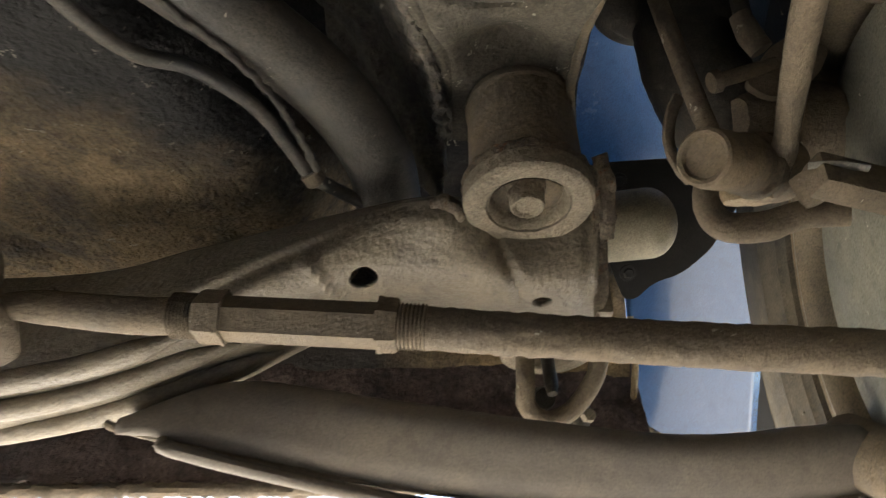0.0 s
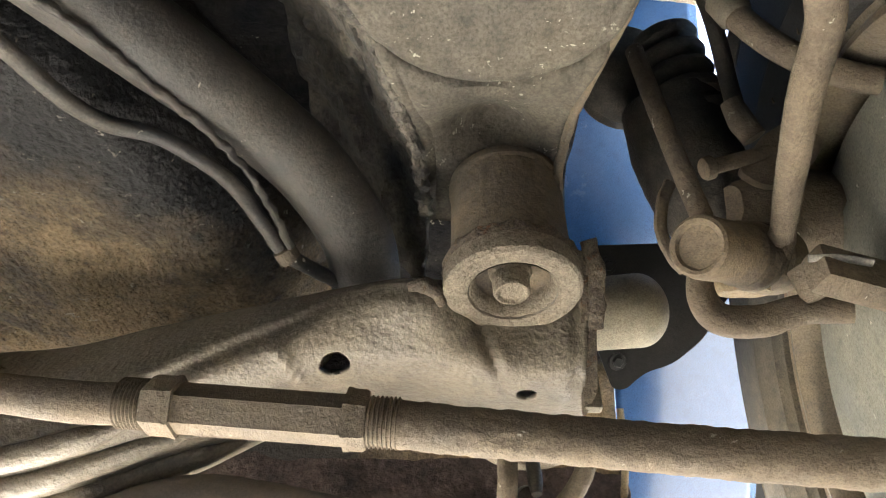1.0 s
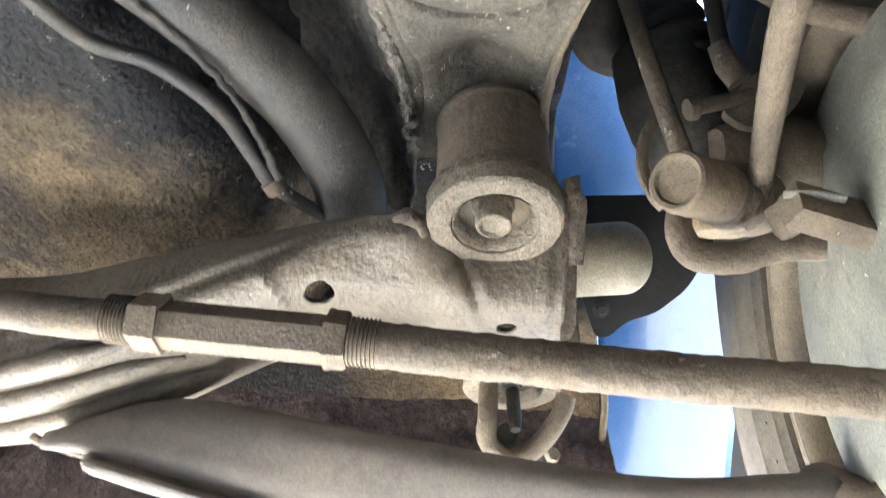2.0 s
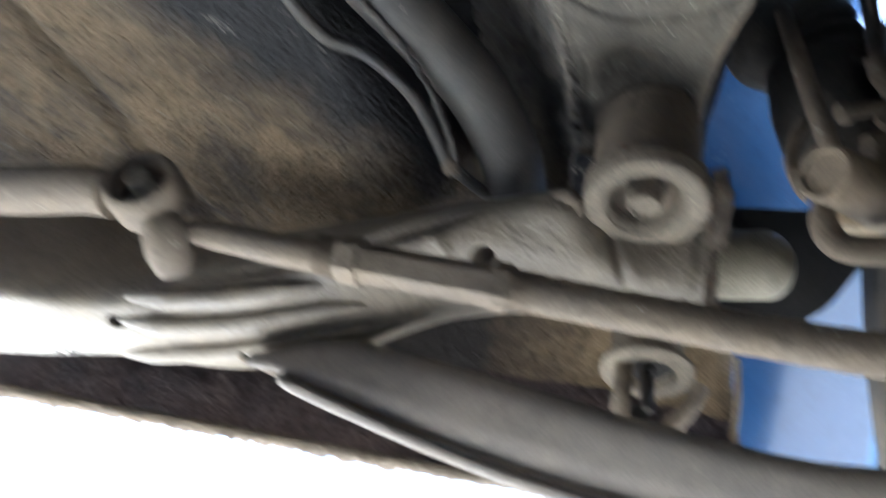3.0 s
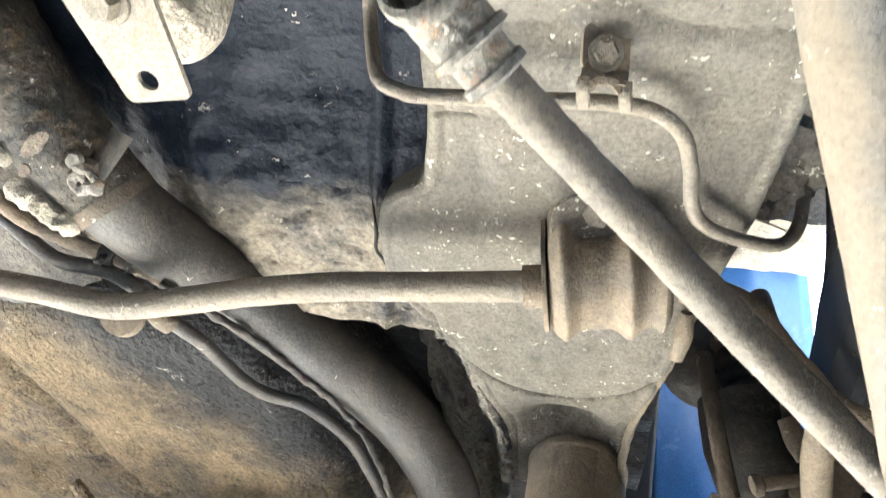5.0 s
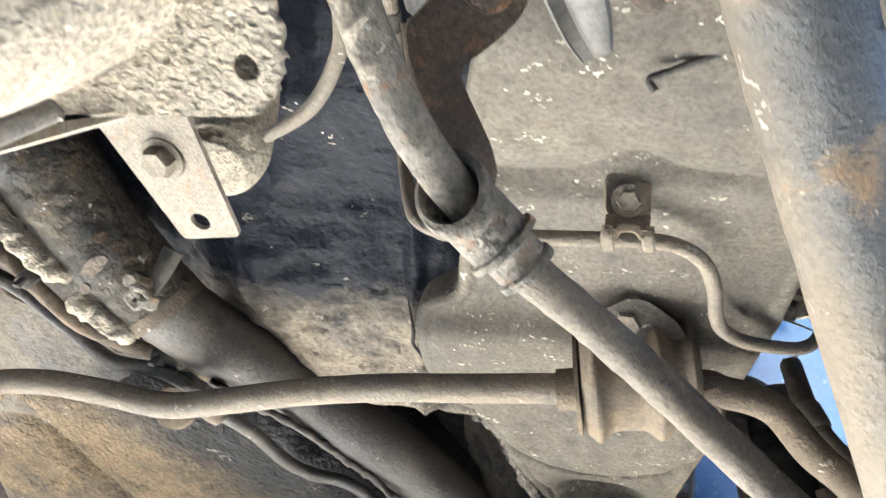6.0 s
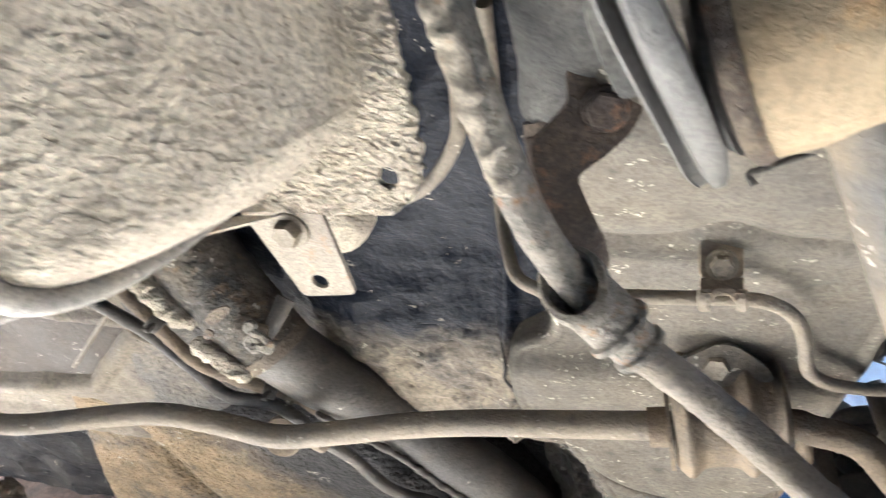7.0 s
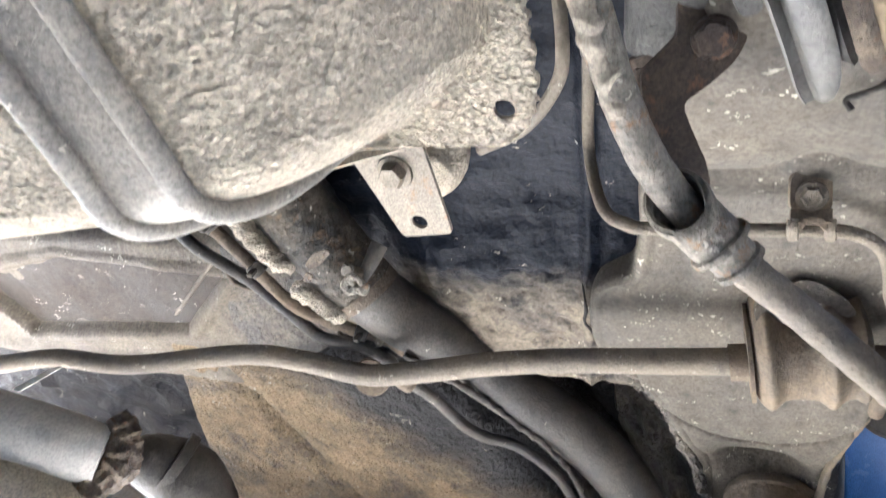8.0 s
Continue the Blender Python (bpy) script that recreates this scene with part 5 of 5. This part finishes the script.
part("saddle", saddle(BM(), 60), M_BUSH, clamp)
bm = BM()
plate(bm, rounded([c for c in [a0 + cy * 0.024 - cz * 0.03, a0 + cy * 0.026 + cz * 0.008, a0 + cy * 0.012 + cz * 0.027, a0 - cy * 0.012 + cz * 0.027, a0 - cy * 0.032 + cz * 0.008, a0 - cy * 0.03 - cz * 0.03]], 0.01), 0.0025)
part("side_flange", bm, M_BUSH, clamp)
bm = BM()
plate(bm, rounded([(0.0296, 0.0693, 0.6310), (0.0333, 0.0619, 0.6339), (0.0458, 0.0562, 0.6378), (0.0540, 0.0520, 0.6407), (0.0642, 0.0536, 0.6422), (0.0832, 0.0678, 0.6402), (0.0893, 0.0810, 0.6368), (0.0321, 0.0807, 0.6267)], 0.006), 0.005)
part("foot", bm, M_RAIL, clamp)
bolted(V((0.0540, 0.0703, 0.6488)) + V((0, -0.001, -0.006)), (0.0, -0.3, -1), 0.0145, 0.010, 0.012, M_BOLT, clamp)

# ---- brake line with its clip ----
line = thing("brake_line", "dusty coated brake line bent along the rail", "brake line")
bm = BM()
sweep(bm, [(-0.0560, -0.1560, 0.6300), (-0.0606, -0.1154, 0.6440), (-0.0673, -0.0723, 0.6600), (-0.0705, -0.0320, 0.6600), (-0.0640, -0.0150, 0.6400), (-0.0530, -0.0120, 0.6150), (-0.0400, -0.0105, 0.6065), (-0.0279, -0.0095, 0.6050), (0.0313, -0.0098, 0.6070), (0.0540, -0.0085, 0.6105), (0.0735, -0.0035, 0.6150), (0.0875, 0.0085, 0.6190), (0.0945, 0.0270, 0.6225), (0.0985, 0.0480, 0.6260), (0.1055, 0.0640, 0.6330), (0.1216, 0.0765, 0.6400), (0.1515, 0.0902, 0.6556), (0.1641, 0.0866, 0.6722), (0.1682, 0.0729, 0.6995)], 0.0038, 14, 8)
part("tube", bm, M_BAR, line)
bm = BM()
lathe(bm, [(0.0036, -0.007), (0.0058, -0.006), (0.0058, 0.005), (0.0045, 0.007)], (0.1684, 0.0742, 0.6986), V((0.1682, 0.0729, 0.6995)) - V((0.1641, 0.0866, 0.6722)), 6)
part("union_nut", bm, M_BOLT, line)
bm = BM()
lathe(bm, [(0.0037, -0.006), (0.0046, -0.005), (0.0046, 0.005), (0.0037, 0.006)], (-0.0630, -0.1000, 0.6497), V((-0.0673, -0.0723, 0.6600)) - V((-0.0606, -0.1154, 0.6440)), 14, 0.0006)
part("sleeve", bm, M_DARK, line)
clip = thing("line_clip", "bolted metal clip holding the brake line", "clip")
bm = BM()
plate(bm, rounded([(0.0414, -0.0273, 0.6012), (0.0407, -0.0413, 0.6096), (0.0446, -0.0443, 0.6128), (0.0549, -0.0420, 0.6166), (0.0599, -0.0370, 0.6167), (0.0612, -0.0227, 0.6085)], 0.004), 0.0025)
part("plate", bm, M_BUSH, clip)
bm = BM()
plate(bm, [(0.0416, -0.0283, 0.6007), (0.0611, -0.0239, 0.6080), (0.0604, -0.0226, 0.5981), (0.0418, -0.0268, 0.5912)], 0.0016)
part("bent_strip", bm, M_LINK, clip)
for pts in ([(0.0426, -0.0267, 0.5943), (0.0429, -0.0219, 0.5913), (0.0437, -0.0133, 0.5952)], [(0.0598, -0.0228, 0.6007), (0.0602, -0.0180, 0.5977), (0.0613, -0.0093, 0.6018)]):
    bm = BM()
    sweep(bm, pts, 0.0028, 8, 4, 0.0, 0.5)
    part("finger", bm, M_BAR, clip)
bm = BM()
sweep(bm, [(0.0452, -0.0223, 0.5929), (0.0480, -0.0252, 0.5947), (0.0546, -0.0237, 0.5972), (0.0581, -0.0194, 0.5976)], 0.0022, 8, 4, 0.0, 0.5)
part("arch", bm, M_LINK, clip)
bolted(V((0.0508, -0.0315, 0.6120)) + V((0, -0.001, -0.0055)), (0.0, -0.4, -1), 0.0094, 0.0055, 0.0076, M_BAR, clip)

# ---- parking brake cable ----
cable = thing("brake_cable", "pale worn parking brake cable in a steel sleeve", "cable")
bm = BM()
sweep(bm, [(-0.0475, -0.2347, 0.5388), (-0.0440, -0.2123, 0.5379), (-0.0400, -0.1878, 0.5355), (-0.0363, -0.1689, 0.5333), (-0.0278, -0.1358, 0.5291), (-0.0173, -0.1053, 0.5268), (-0.0056, -0.0840, 0.5264), (0.0062, -0.0681, 0.5262)], 0.0076, 18, 10, 0.0004)
sheath = part("sheath", bm, M_CABLE, cable)
bm = BM()
sweep(bm, [(-0.0479, -0.2353, 0.5335), (-0.0446, -0.2133, 0.5327), (-0.0406, -0.1878, 0.5294), (-0.0375, -0.1711, 0.5273), (-0.0305, -0.1425, 0.5247), (-0.0253, -0.1270, 0.5233), (-0.0203, -0.1136, 0.5235)], [0.0044, 0.0050, 0.0056, 0.0052, 0.0050, 0.0044, 0.0015], 26, 46, 0.0030, 0.6)
part("torn_jacket", bm, M_TAB, sheath, "peeling pale jacket")
conduit = thing("cable_conduit", "grey speckled conduit above the cable bracket", "conduit")
bm = BM()
sweep(bm, [(0.0035, -0.2300, 0.5540), (0.0020, -0.2050, 0.5590), (-0.0005, -0.1767, 0.5700), (-0.0080, -0.1495, 0.5820), (-0.0160, -0.1300, 0.5810), (-0.0187, -0.1224, 0.5800)], [0.0300, 0.0300, 0.0295, 0.0240, 0.0165, 0.0130], 36, 8, 0.0003)
part("tube", bm, M_CONDUIT, conduit)
bm = BM()
sweep(bm, [(-0.0193, -0.1255, 0.5776), (-0.0174, -0.1185, 0.5757), (-0.0159, -0.1125, 0.5744)], [0.0118, 0.0125, 0.010], 20, 5, 0.001)
part("end_seal", bm, M_RUST, conduit)
c0, c1 = V((-0.0048, -0.0845, 0.5224)), V((0.0200, -0.0569, 0.5192))
cl2 = (c1 - c0).length
bm = BM()
lathe(bm, [(0.0060, 0.040), (0.0098, 0.034), (0.0104, 0.004), (0.0102, 0.0), (0.0114, -0.0016), (0.0132, -0.0008), (0.0136, 0.0020), (0.0128, 0.0042), (0.0118, 0.0054), (0.0118, cl2 * 0.6), (0.0135, cl2 * 0.62), (0.0138, cl2 * 0.68), (0.0110, cl2 * 0.71), (0.0096, cl2 * 0.75), (0.0096, cl2 * 0.9), (0.0112, cl2 * 0.93), (0.0112, cl2), (0.006, cl2 + 0.002)], c0, c1 - c0, 40, 0.0002)
cx = (c1 - c0).normalized()
open_to = V((-0.10, -0.62, -0.78))
for v in bm.verts:
    h = (v.co - c0).dot(cx)
    if h < 0.0055:
        # the mouth is cut aslant
        v.co += cx * (0.85 * (v.co - c0 - cx * h).dot(open_to))
part("sleeve", bm, M_CABLE, cable)
bm = BM()
sweep(bm, [c1, (0.0567, -0.0174, 0.5218), (0.1188, 0.0373, 0.5065), (0.1971, 0.1054, 0.4878)], [0.0074, 0.0074, 0.0074, 0.0074], 20, 14, 0.0005)
part("rod", bm, M_BAR, cable)
bracket = thing("cable_bracket", "dark brown bent bracket bolted to the rail", "bracket")
bm = BM()
plate(bm, rounded([(-0.0197, -0.1320, 0.5418), (-0.0157, -0.1354, 0.5440), (-0.0065, -0.1428, 0.5490), (-0.0062, -0.1579, 0.5500), (-0.0039, -0.1585, 0.5510), (0.0103, -0.1558, 0.5560), (0.0171, -0.1365, 0.5604), (0.0130, -0.1284, 0.5557), (0.0050, -0.1223, 0.5505), (-0.0047, -0.1167, 0.5447),
                   (-0.0015, -0.1070, 0.5441), (0.0050, -0.0910, 0.5430), (0.0074, -0.0807, 0.5416), (0.0050, -0.0714, 0.5368), (-0.0059, -0.0810, 0.5358), (-0.0127, -0.0970, 0.5381), (-0.0171, -0.1116, 0.5391), (-0.0192, -0.1226, 0.5400)], 0.0035), 0.0028)
bplate = part("plate", bm, M_RUST, bracket)
bm = BM()
sweep(bm, [(-0.0190, -0.1315, 0.5474), (-0.0168, -0.1141, 0.5428), (-0.0102, -0.0928, 0.5388), (-0.0021, -0.0795, 0.5338)], 0.004, 8, 8, 0.0, 0.5)
part("flange", bm, M_RUST, bplate)
bolted((0.0064, -0.1418, 0.5480), (0.03, -0.12, -1), 0.0124, 0.0040, 0.0084, M_RUST, bplate)

# ---- trailing arm and its bushed eye ----
trail = thing("trailing_arm", "scuffed grey trailing arm with a tan bushed eye", "suspension arm")
bm = BM()
off = V((0.0135, -0.004, -0.001))
sweep(bm, [V((0.052, -0.185, 0.505)) + off, V((0.082, -0.109, 0.491)) + off, V((0.138, 0.028, 0.467)) + off, V((0.248, 0.303, 0.418)) + off, V((0.276, 0.372, 0.407)) + off], [0.0140, 0.0138, 0.0138, 0.0138, 0.0138], 28, 12, 0.0005)
part("tube", bm, M_TRAIL, trail)
e0, e1 = V((0.0420, -0.1757, 0.5116)), V((0.0827, -0.1890, 0.5095))
ed = e1 - e0
el = ed.length
bm = BM()
lathe(bm, [(0.020, 0.004), (0.0295, 0.0015), (0.0312, 0.004), (0.0312, el), (0, el)], e0, ed, 64, 0.0005)
trail_eye = part("eye", bm, M_EYE, trail, "tan rusty bushing eye")
bm = BM()
lathe(bm, [(0.024, -0.0005), (0.0302, -0.001), (0.0322, 0.0005), (0.0326, 0.003), (0.0316, 0.0052), (0.024, 0.0045)], e0, ed, 48, 0.0007, True)
part("eye_lip", bm, M_WELD, trail_eye, "brown rusty rim")
bm = BM()
lathe(bm, [(0.012, -0.006), (0.024, -0.006), (0.0265, -0.002), (0.027, 0.004), (0.012, 0.006)], e0, ed, 40)
part("rubber", bm, M_DARK, trail_eye)
bm = BM()
lathe(bm, [(0.010, -0.0005), (0.026, -0.0005), (0.0285, -0.0030), (0.026, -0.0055), (0.010, -0.0055)], e0, ed, 48)
part("spacer", bm, M_DARK, trail_eye)


def flange(bm, edges):
    """The folded side of the mounting bracket: a thin rim, a groove and a broad rounded fold, turned back at its foot."""
    lines = [spline(e, 8) for e in edges]
    grid = []
    for k, (p, q, r) in enumerate(zip(*lines)):
        back, w = V((0.01, 0.25, 1)), (r - p).normalized()
        end = max(0.0, k - len(lines[0]) + 6) / 5
        c = (p + q + r) / 3
        row = [p + back * 0.016, p + back * 0.0015, p, p + w * 0.0008 - back * 0.0002, p + w * 0.0013 + back * 0.0015, p.lerp(q, 0.70) + back * 0.0075, q - w * 0.0004 + back * 0.0030,
               q + w * 0.0002, q + w * 0.0016 - back * 0.0008, q.lerp(r, 0.55) - back * 0.0008, r - w * 0.0012, r + back * 0.0016, r + back * 0.018]
        grid.append([bm.verts.new(v.lerp(c + back * 0.006, 0.25 * end * end) + back * 0.004 * end * end) for v in row])
    for x, y in zip(grid, grid[1:]):
        for j in range(len(x) - 1):
            bm.faces.new((x[j], x[j + 1], y[j + 1], y[j]))
    bm.faces.new(grid[0])
    bm.faces.new(grid[-1][::-1])
    for x, y in zip(grid, grid[1:]):
        bm.faces.new((x[-1], x[0], y[0], y[-1]))
    return bm


mount = thing("arm_mount", "bare grey folded bracket flanges beside the arm's eye", "bracket")
part("flange", flange(BM(), [[(0.0102, -0.2194, 0.464), (0.0134, -0.2037, 0.467), (0.0179, -0.1900, 0.471), (0.0232, -0.1734, 0.480), (0.0287, -0.1535, 0.495), (0.0349, -0.1285, 0.515)],
                             [(0.0148, -0.2193, 0.462), (0.0186, -0.2040, 0.465), (0.0229, -0.1905, 0.469), (0.0279, -0.1743, 0.478), (0.0333, -0.1564, 0.490), (0.0405, -0.1328, 0.508)],
                             [(0.0212, -0.2183, 0.463), (0.0259, -0.2030, 0.466), (0.0312, -0.1896, 0.470), (0.0368, -0.1739, 0.478), (0.0418, -0.1569, 0.489), (0.0450, -0.1369, 0.503)]]), M_FLANGE, mount)
bm = BM()
plate(bm, rounded([(0.0084, -0.1925, 0.492), (0.0108, -0.1808, 0.496), (0.0132, -0.1716, 0.499), (0.0155, -0.1672, 0.500), (0.0211, -0.1678, 0.502), (0.0180, -0.1933, 0.498), (0.0110, -0.2002, 0.492)], 0.003), 0.002)
part("stop_tab", bm, M_FLANGE, mount)
wire = thing("hanging_wire", "short rusty wire hooked on the rail", "wire")
bm = BM()
sweep(bm, [(0.0571, -0.0993, 0.5686), (0.0550, -0.1028, 0.5704), (0.0592, -0.1048, 0.5708), (0.0770, -0.1106, 0.5736)], 0.0014, 8, 6, 0.0005)
part("strand", bm, M_DARK, wire)

thread = thing("hanging_thread", "thin dirty threads hanging by the gusset", "wire")
bm = BM()
sweep(bm, [(0.1169, 0.0391, 0.6730), (0.1218, 0.0536, 0.6696), (0.1214, 0.0681, 0.6646), (0.1261, 0.0808, 0.6625)], 0.0009, 6, 8)
part("strand", bm, M_BAR, thread)
bm = BM()
sweep(bm, [(0.1354, 0.0854, 0.6744), (0.1465, 0.0884, 0.6751), (0.1595, 0.0933, 0.6748)], 0.0007, 6, 8)
part("strand", bm, M_BAR, thread)
stud = thing("rail_stud", "small dusty weld stud on the rail", "stud")
bm = BM()
hexbolt(bm, V((0.0236, -0.1237, 0.5705)), (0.05, 0.35, -1), 0.009, 0.004)
part("stud_head", bm, M_RAIL, stud)

tag = thing("paper_tag", "small pale tag stuck to the sway bar", "tag")
bm = BM()
plate(bm, rounded([(-0.5988, 0.1579, 0.5609), (-0.5851, 0.1561, 0.5644), (-0.6236, 0.1671, 0.5338), (-0.6347, 0.1662, 0.5340)], 0.002), 0.001)
part("strip", bm, M_PALE, tag)

# ---- muffler ----
def muffler_z(x, y):
    """Height of its underside: a barrel with rounded edges that swells out of a flat flange."""
    u, v = abs((x + 0.40) / 0.325), abs((y + 0.1436 * (x + 0.1) + 0.4343) / 0.3144)
    fu, fv = max(0.0, min(1.0, (1 - u) / 0.3515)), max(0.0, min(1.0, (1 - v) / 0.1204))
    g = max(0.0, 1 - math.hypot(1 - fu, 1 - fv))
    return 0.536 - 0.106 * math.sqrt(1 - (1 - g) ** 2) - 0.016 * max(0.0, 1 - u * u) * max(0.0, 1 - v * v)


def crust(p):
    """Dried mud: drawn-out pits between ridges on the flange, softer lumps on the barrel."""
    a, b = 0.82 * p.x + 0.57 * p.y, -0.57 * p.x + 0.82 * p.y
    flat = max(0.0, min(1.0, (p.z - 0.50) / 0.03))
    q = V((a * 215, b * 430, p.z * 260)) if flat > 0.5 else V((a * 230, b * 360, p.z * 260))
    q += noise.noise_vector(p * 160) * 0.45
    f1 = noise.voronoi(q)[0][0]
    calm = max(0.0, min(1.0, (math.hypot(p.x + 0.0752, p.y + 0.121) - 0.006) / 0.006))
    d = (0.0020 * flat + 0.0017 * (1 - flat)) * math.exp(-(f1 / 0.42) ** 2) * calm * (0.7 + 0.5 * noise.noise(p * 70))
    return d - 0.0005 * noise.fractal(p * 60, 1.0, 2.0, 3) * calm


def edge_of_flange(x, y):
    """Brings a point outside the flange's rounded corner back to its edge."""
    top = max(-0.103, -0.1436 * (x + 0.1) - 0.126)
    x, y = min(x, -0.060), min(y, top)
    if x > -0.092 and y > -0.132:
        d = V((x + 0.092, y + 0.132))
        if d.length > 0.032:
            d *= 0.032 / d.length
            x, y = -0.092 + d.x, -0.132 + d.y
    return x, y


muffler = thing("muffler", "large muffler crusted with pale dry mud", "muffler")
bm = BM()
grid = []
for y in [-0.75 + 0.02 * k for k in range(20)] + [-0.36 + 0.001 * k for k in range(296)]:
    row = []
    for x in [-0.72 + 0.02 * k for k in range(20)] + [-0.33 + 0.001 * k for k in range(275)]:
        ex, ey = edge_of_flange(x, y)
        p = V((ex, ey, muffler_z(ex, ey)))
        p.z += crust(p)
        row.append((bm.verts.new(p), math.hypot(ex - x, ey - y) > 0.001))
    grid.append(row)
for r0, r1 in zip(grid, grid[1:]):
    for i in range(len(r0) - 1):
        quad = (r0[i], r0[i + 1], r1[i + 1], r1[i])
        if not any(out for v, out in quad):
            bm.faces.new([v for v, out in quad])
bmesh.ops.delete(bm, geom=[v for v in bm.verts if not v.link_faces], context="VERTS")
punch(bm, (-0.0752, -0.1210, 0.5382), (0, 0, 1), 0.0048)
ob = part("shell", bm, M_SHIELD, muffler)
thick(ob, 0.003, 1.0)
# its black stands in for the shade inside the flange's hole
bm = BM()
skin(bm, [[(x, y, z) for x in (-0.72, -0.45, -0.1)] for y, z in ((-0.13, 0.545), (-0.2, 0.60), (-0.4, 0.63), (-0.6, 0.60), (-0.66, 0.545))], 8, 8)
part("upper_shell", bm, M_GUARD, muffler)
bm = BM()
plate(bm, [(-0.2260, -0.0895, 0.5340), (-0.1784, -0.0988, 0.5340), (-0.1461, -0.1030, 0.5340), (-0.1257, -0.1024, 0.5340), (-0.1451, -0.1005, 0.5310), (-0.1756, -0.0946, 0.5280), (-0.2223, -0.0827, 0.5260)], 0.002)
part("seam_edge", bm, M_TAB, muffler, "folded brown seam edge")
strap = thing("muffler_strap", "bare metal strap with raised edges round the muffler", "strap")


def strap_line(o, lift):
    pts = []
    for k in range(26):
        w = k / 25
        if w < 0.72:
            y = -0.66 + 0.495 * (w / 0.72) ** 0.6
            x = -0.1705 + 0.10 * (y + 0.17) + o
            pts.append((x, y, muffler_z(x, y) - lift))
        else:
            # round the edge of the barrel and up its side
            a = (w - 0.72) / 0.28
            x = -0.170 + o
            rim = -0.1436 * (x + 0.1) - 0.1199
            y = -0.165 + (rim + 0.165) * math.sin(a * math.pi / 2)
            pts.append((x, y + lift * a, min(muffler_z(x, y), 0.525) - lift * (1 - a)))
    return pts


bm = BM()
skin(bm, [strap_line(o, 0.003) for o in (-0.015, -0.006, 0.006, 0.015)], 3, 5)
ob = part("band", bm, M_STRAP, strap)
thick(ob, 0.002, 1.0)
for o in (-0.0165, 0.0165):
    bm = BM()
    sweep(bm, strap_line(o, 0.005), 0.0048, 12, 5, 0.0003)
    part("rolled_edge", bm, M_STRAP, strap)

tab = thing("hanger_tab", "pale dusty hanger tab with a bolt and a hole", "bracket")
bm = BM()
plate(bm, rounded([(-0.205, -0.085, 0.592), (-0.150, -0.085, 0.592), (-0.1475, -0.0028, 0.6010), (-0.1834, 0.0014, 0.6000)], 0.004), 0.003, [((-0.1680, -0.0119, 0.5994), 0.0055)])
part("plate", bm, M_TAB, tab)
bolted(V((-0.1722, -0.0524, 0.5922)) + V((0, 0, 0.003)), (0, 0, -1), 0.0145, 0.009, 0.0115, M_BOLT, tab)
can = thing("exhaust_pipe", "pale dusty exhaust pipe behind the hanger tab", "pipe")
bm = BM()
sweep(bm, [(-0.1828, -0.0793, 0.7055), (-0.1781, -0.0472, 0.6703), (-0.1742, -0.0289, 0.6451), (-0.1727, -0.0263, 0.6307)], [0.028, 0.028, 0.026, 0.018], 28, 8)
part("tube", bm, M_SHIELD, can)
thin = thing("bleed_tube", "thin dusty metal tube curving behind the muffler", "pipe")
bm = BM()
sweep(bm, [(-0.0634, -0.1537, 0.6001), (-0.0620, -0.1251, 0.5915), (-0.0673, -0.1047, 0.5929), (-0.0891, -0.0775, 0.6006), (-0.1230, -0.0562, 0.6135)], 0.0035, 12, 8)
part("tube", bm, M_BAR, thin)

# ---- shaft joint past the tank ----
shaft = thing("exhaust_section", "pale dusty exhaust section with a rusty flange", "pipe")
bm = BM()
sweep(bm, [(-0.7122, 0.1059, 0.4613), (-0.6170, 0.1435, 0.4836), (-0.5309, 0.1829, 0.4993), (-0.5040, 0.2007, 0.5067)], [0.032, 0.032, 0.0295, 0.024], 28, 8)
part("tube", bm, M_PALE, shaft)
bm = BM()
sweep(bm, [(-0.5147, 0.2184, 0.4791), (-0.4918, 0.2083, 0.5073), (-0.4937, 0.1882, 0.5298), (-0.5006, 0.1766, 0.5355)], [0.014, 0.019, 0.013, 0.010], 24, 14, 0.006)
part("flange", bm, M_WELD, shaft)
bm = BM()
sweep(bm, [(-0.5935, 0.1776, 0.4404), (-0.5474, 0.1958, 0.4512), (-0.4998, 0.2374, 0.4436)], 0.03, 20, 6, 0.002)
part("lower_tube", bm, M_SHIELD, shaft)
# dark rounded mass with a band, past the end of the tank
boot = thing("dark_mass", "dark rounded mass beside the tank", "boot")
bm = BM()
sweep(bm, [(-0.5134, 0.2270, 0.5292), (-0.4956, 0.2361, 0.5316), (-0.4666, 0.2681, 0.5356), (-0.4416, 0.3060, 0.5184)], [0.010, 0.026, 0.036, 0.032], 32, 10, 0.0012)
part("rubber", bm, M_DARK, boot)
bm = BM()
lathe(bm, [(0.030, -0.006), (0.034, -0.005), (0.034, 0.005), (0.030, 0.006)], (-0.4760, 0.2534, 0.5396), V((-0.4669, 0.2638, 0.5390)) - V((-0.5012, 0.2256, 0.5372)), 28)
part("band", bm, M_DARK, boot)
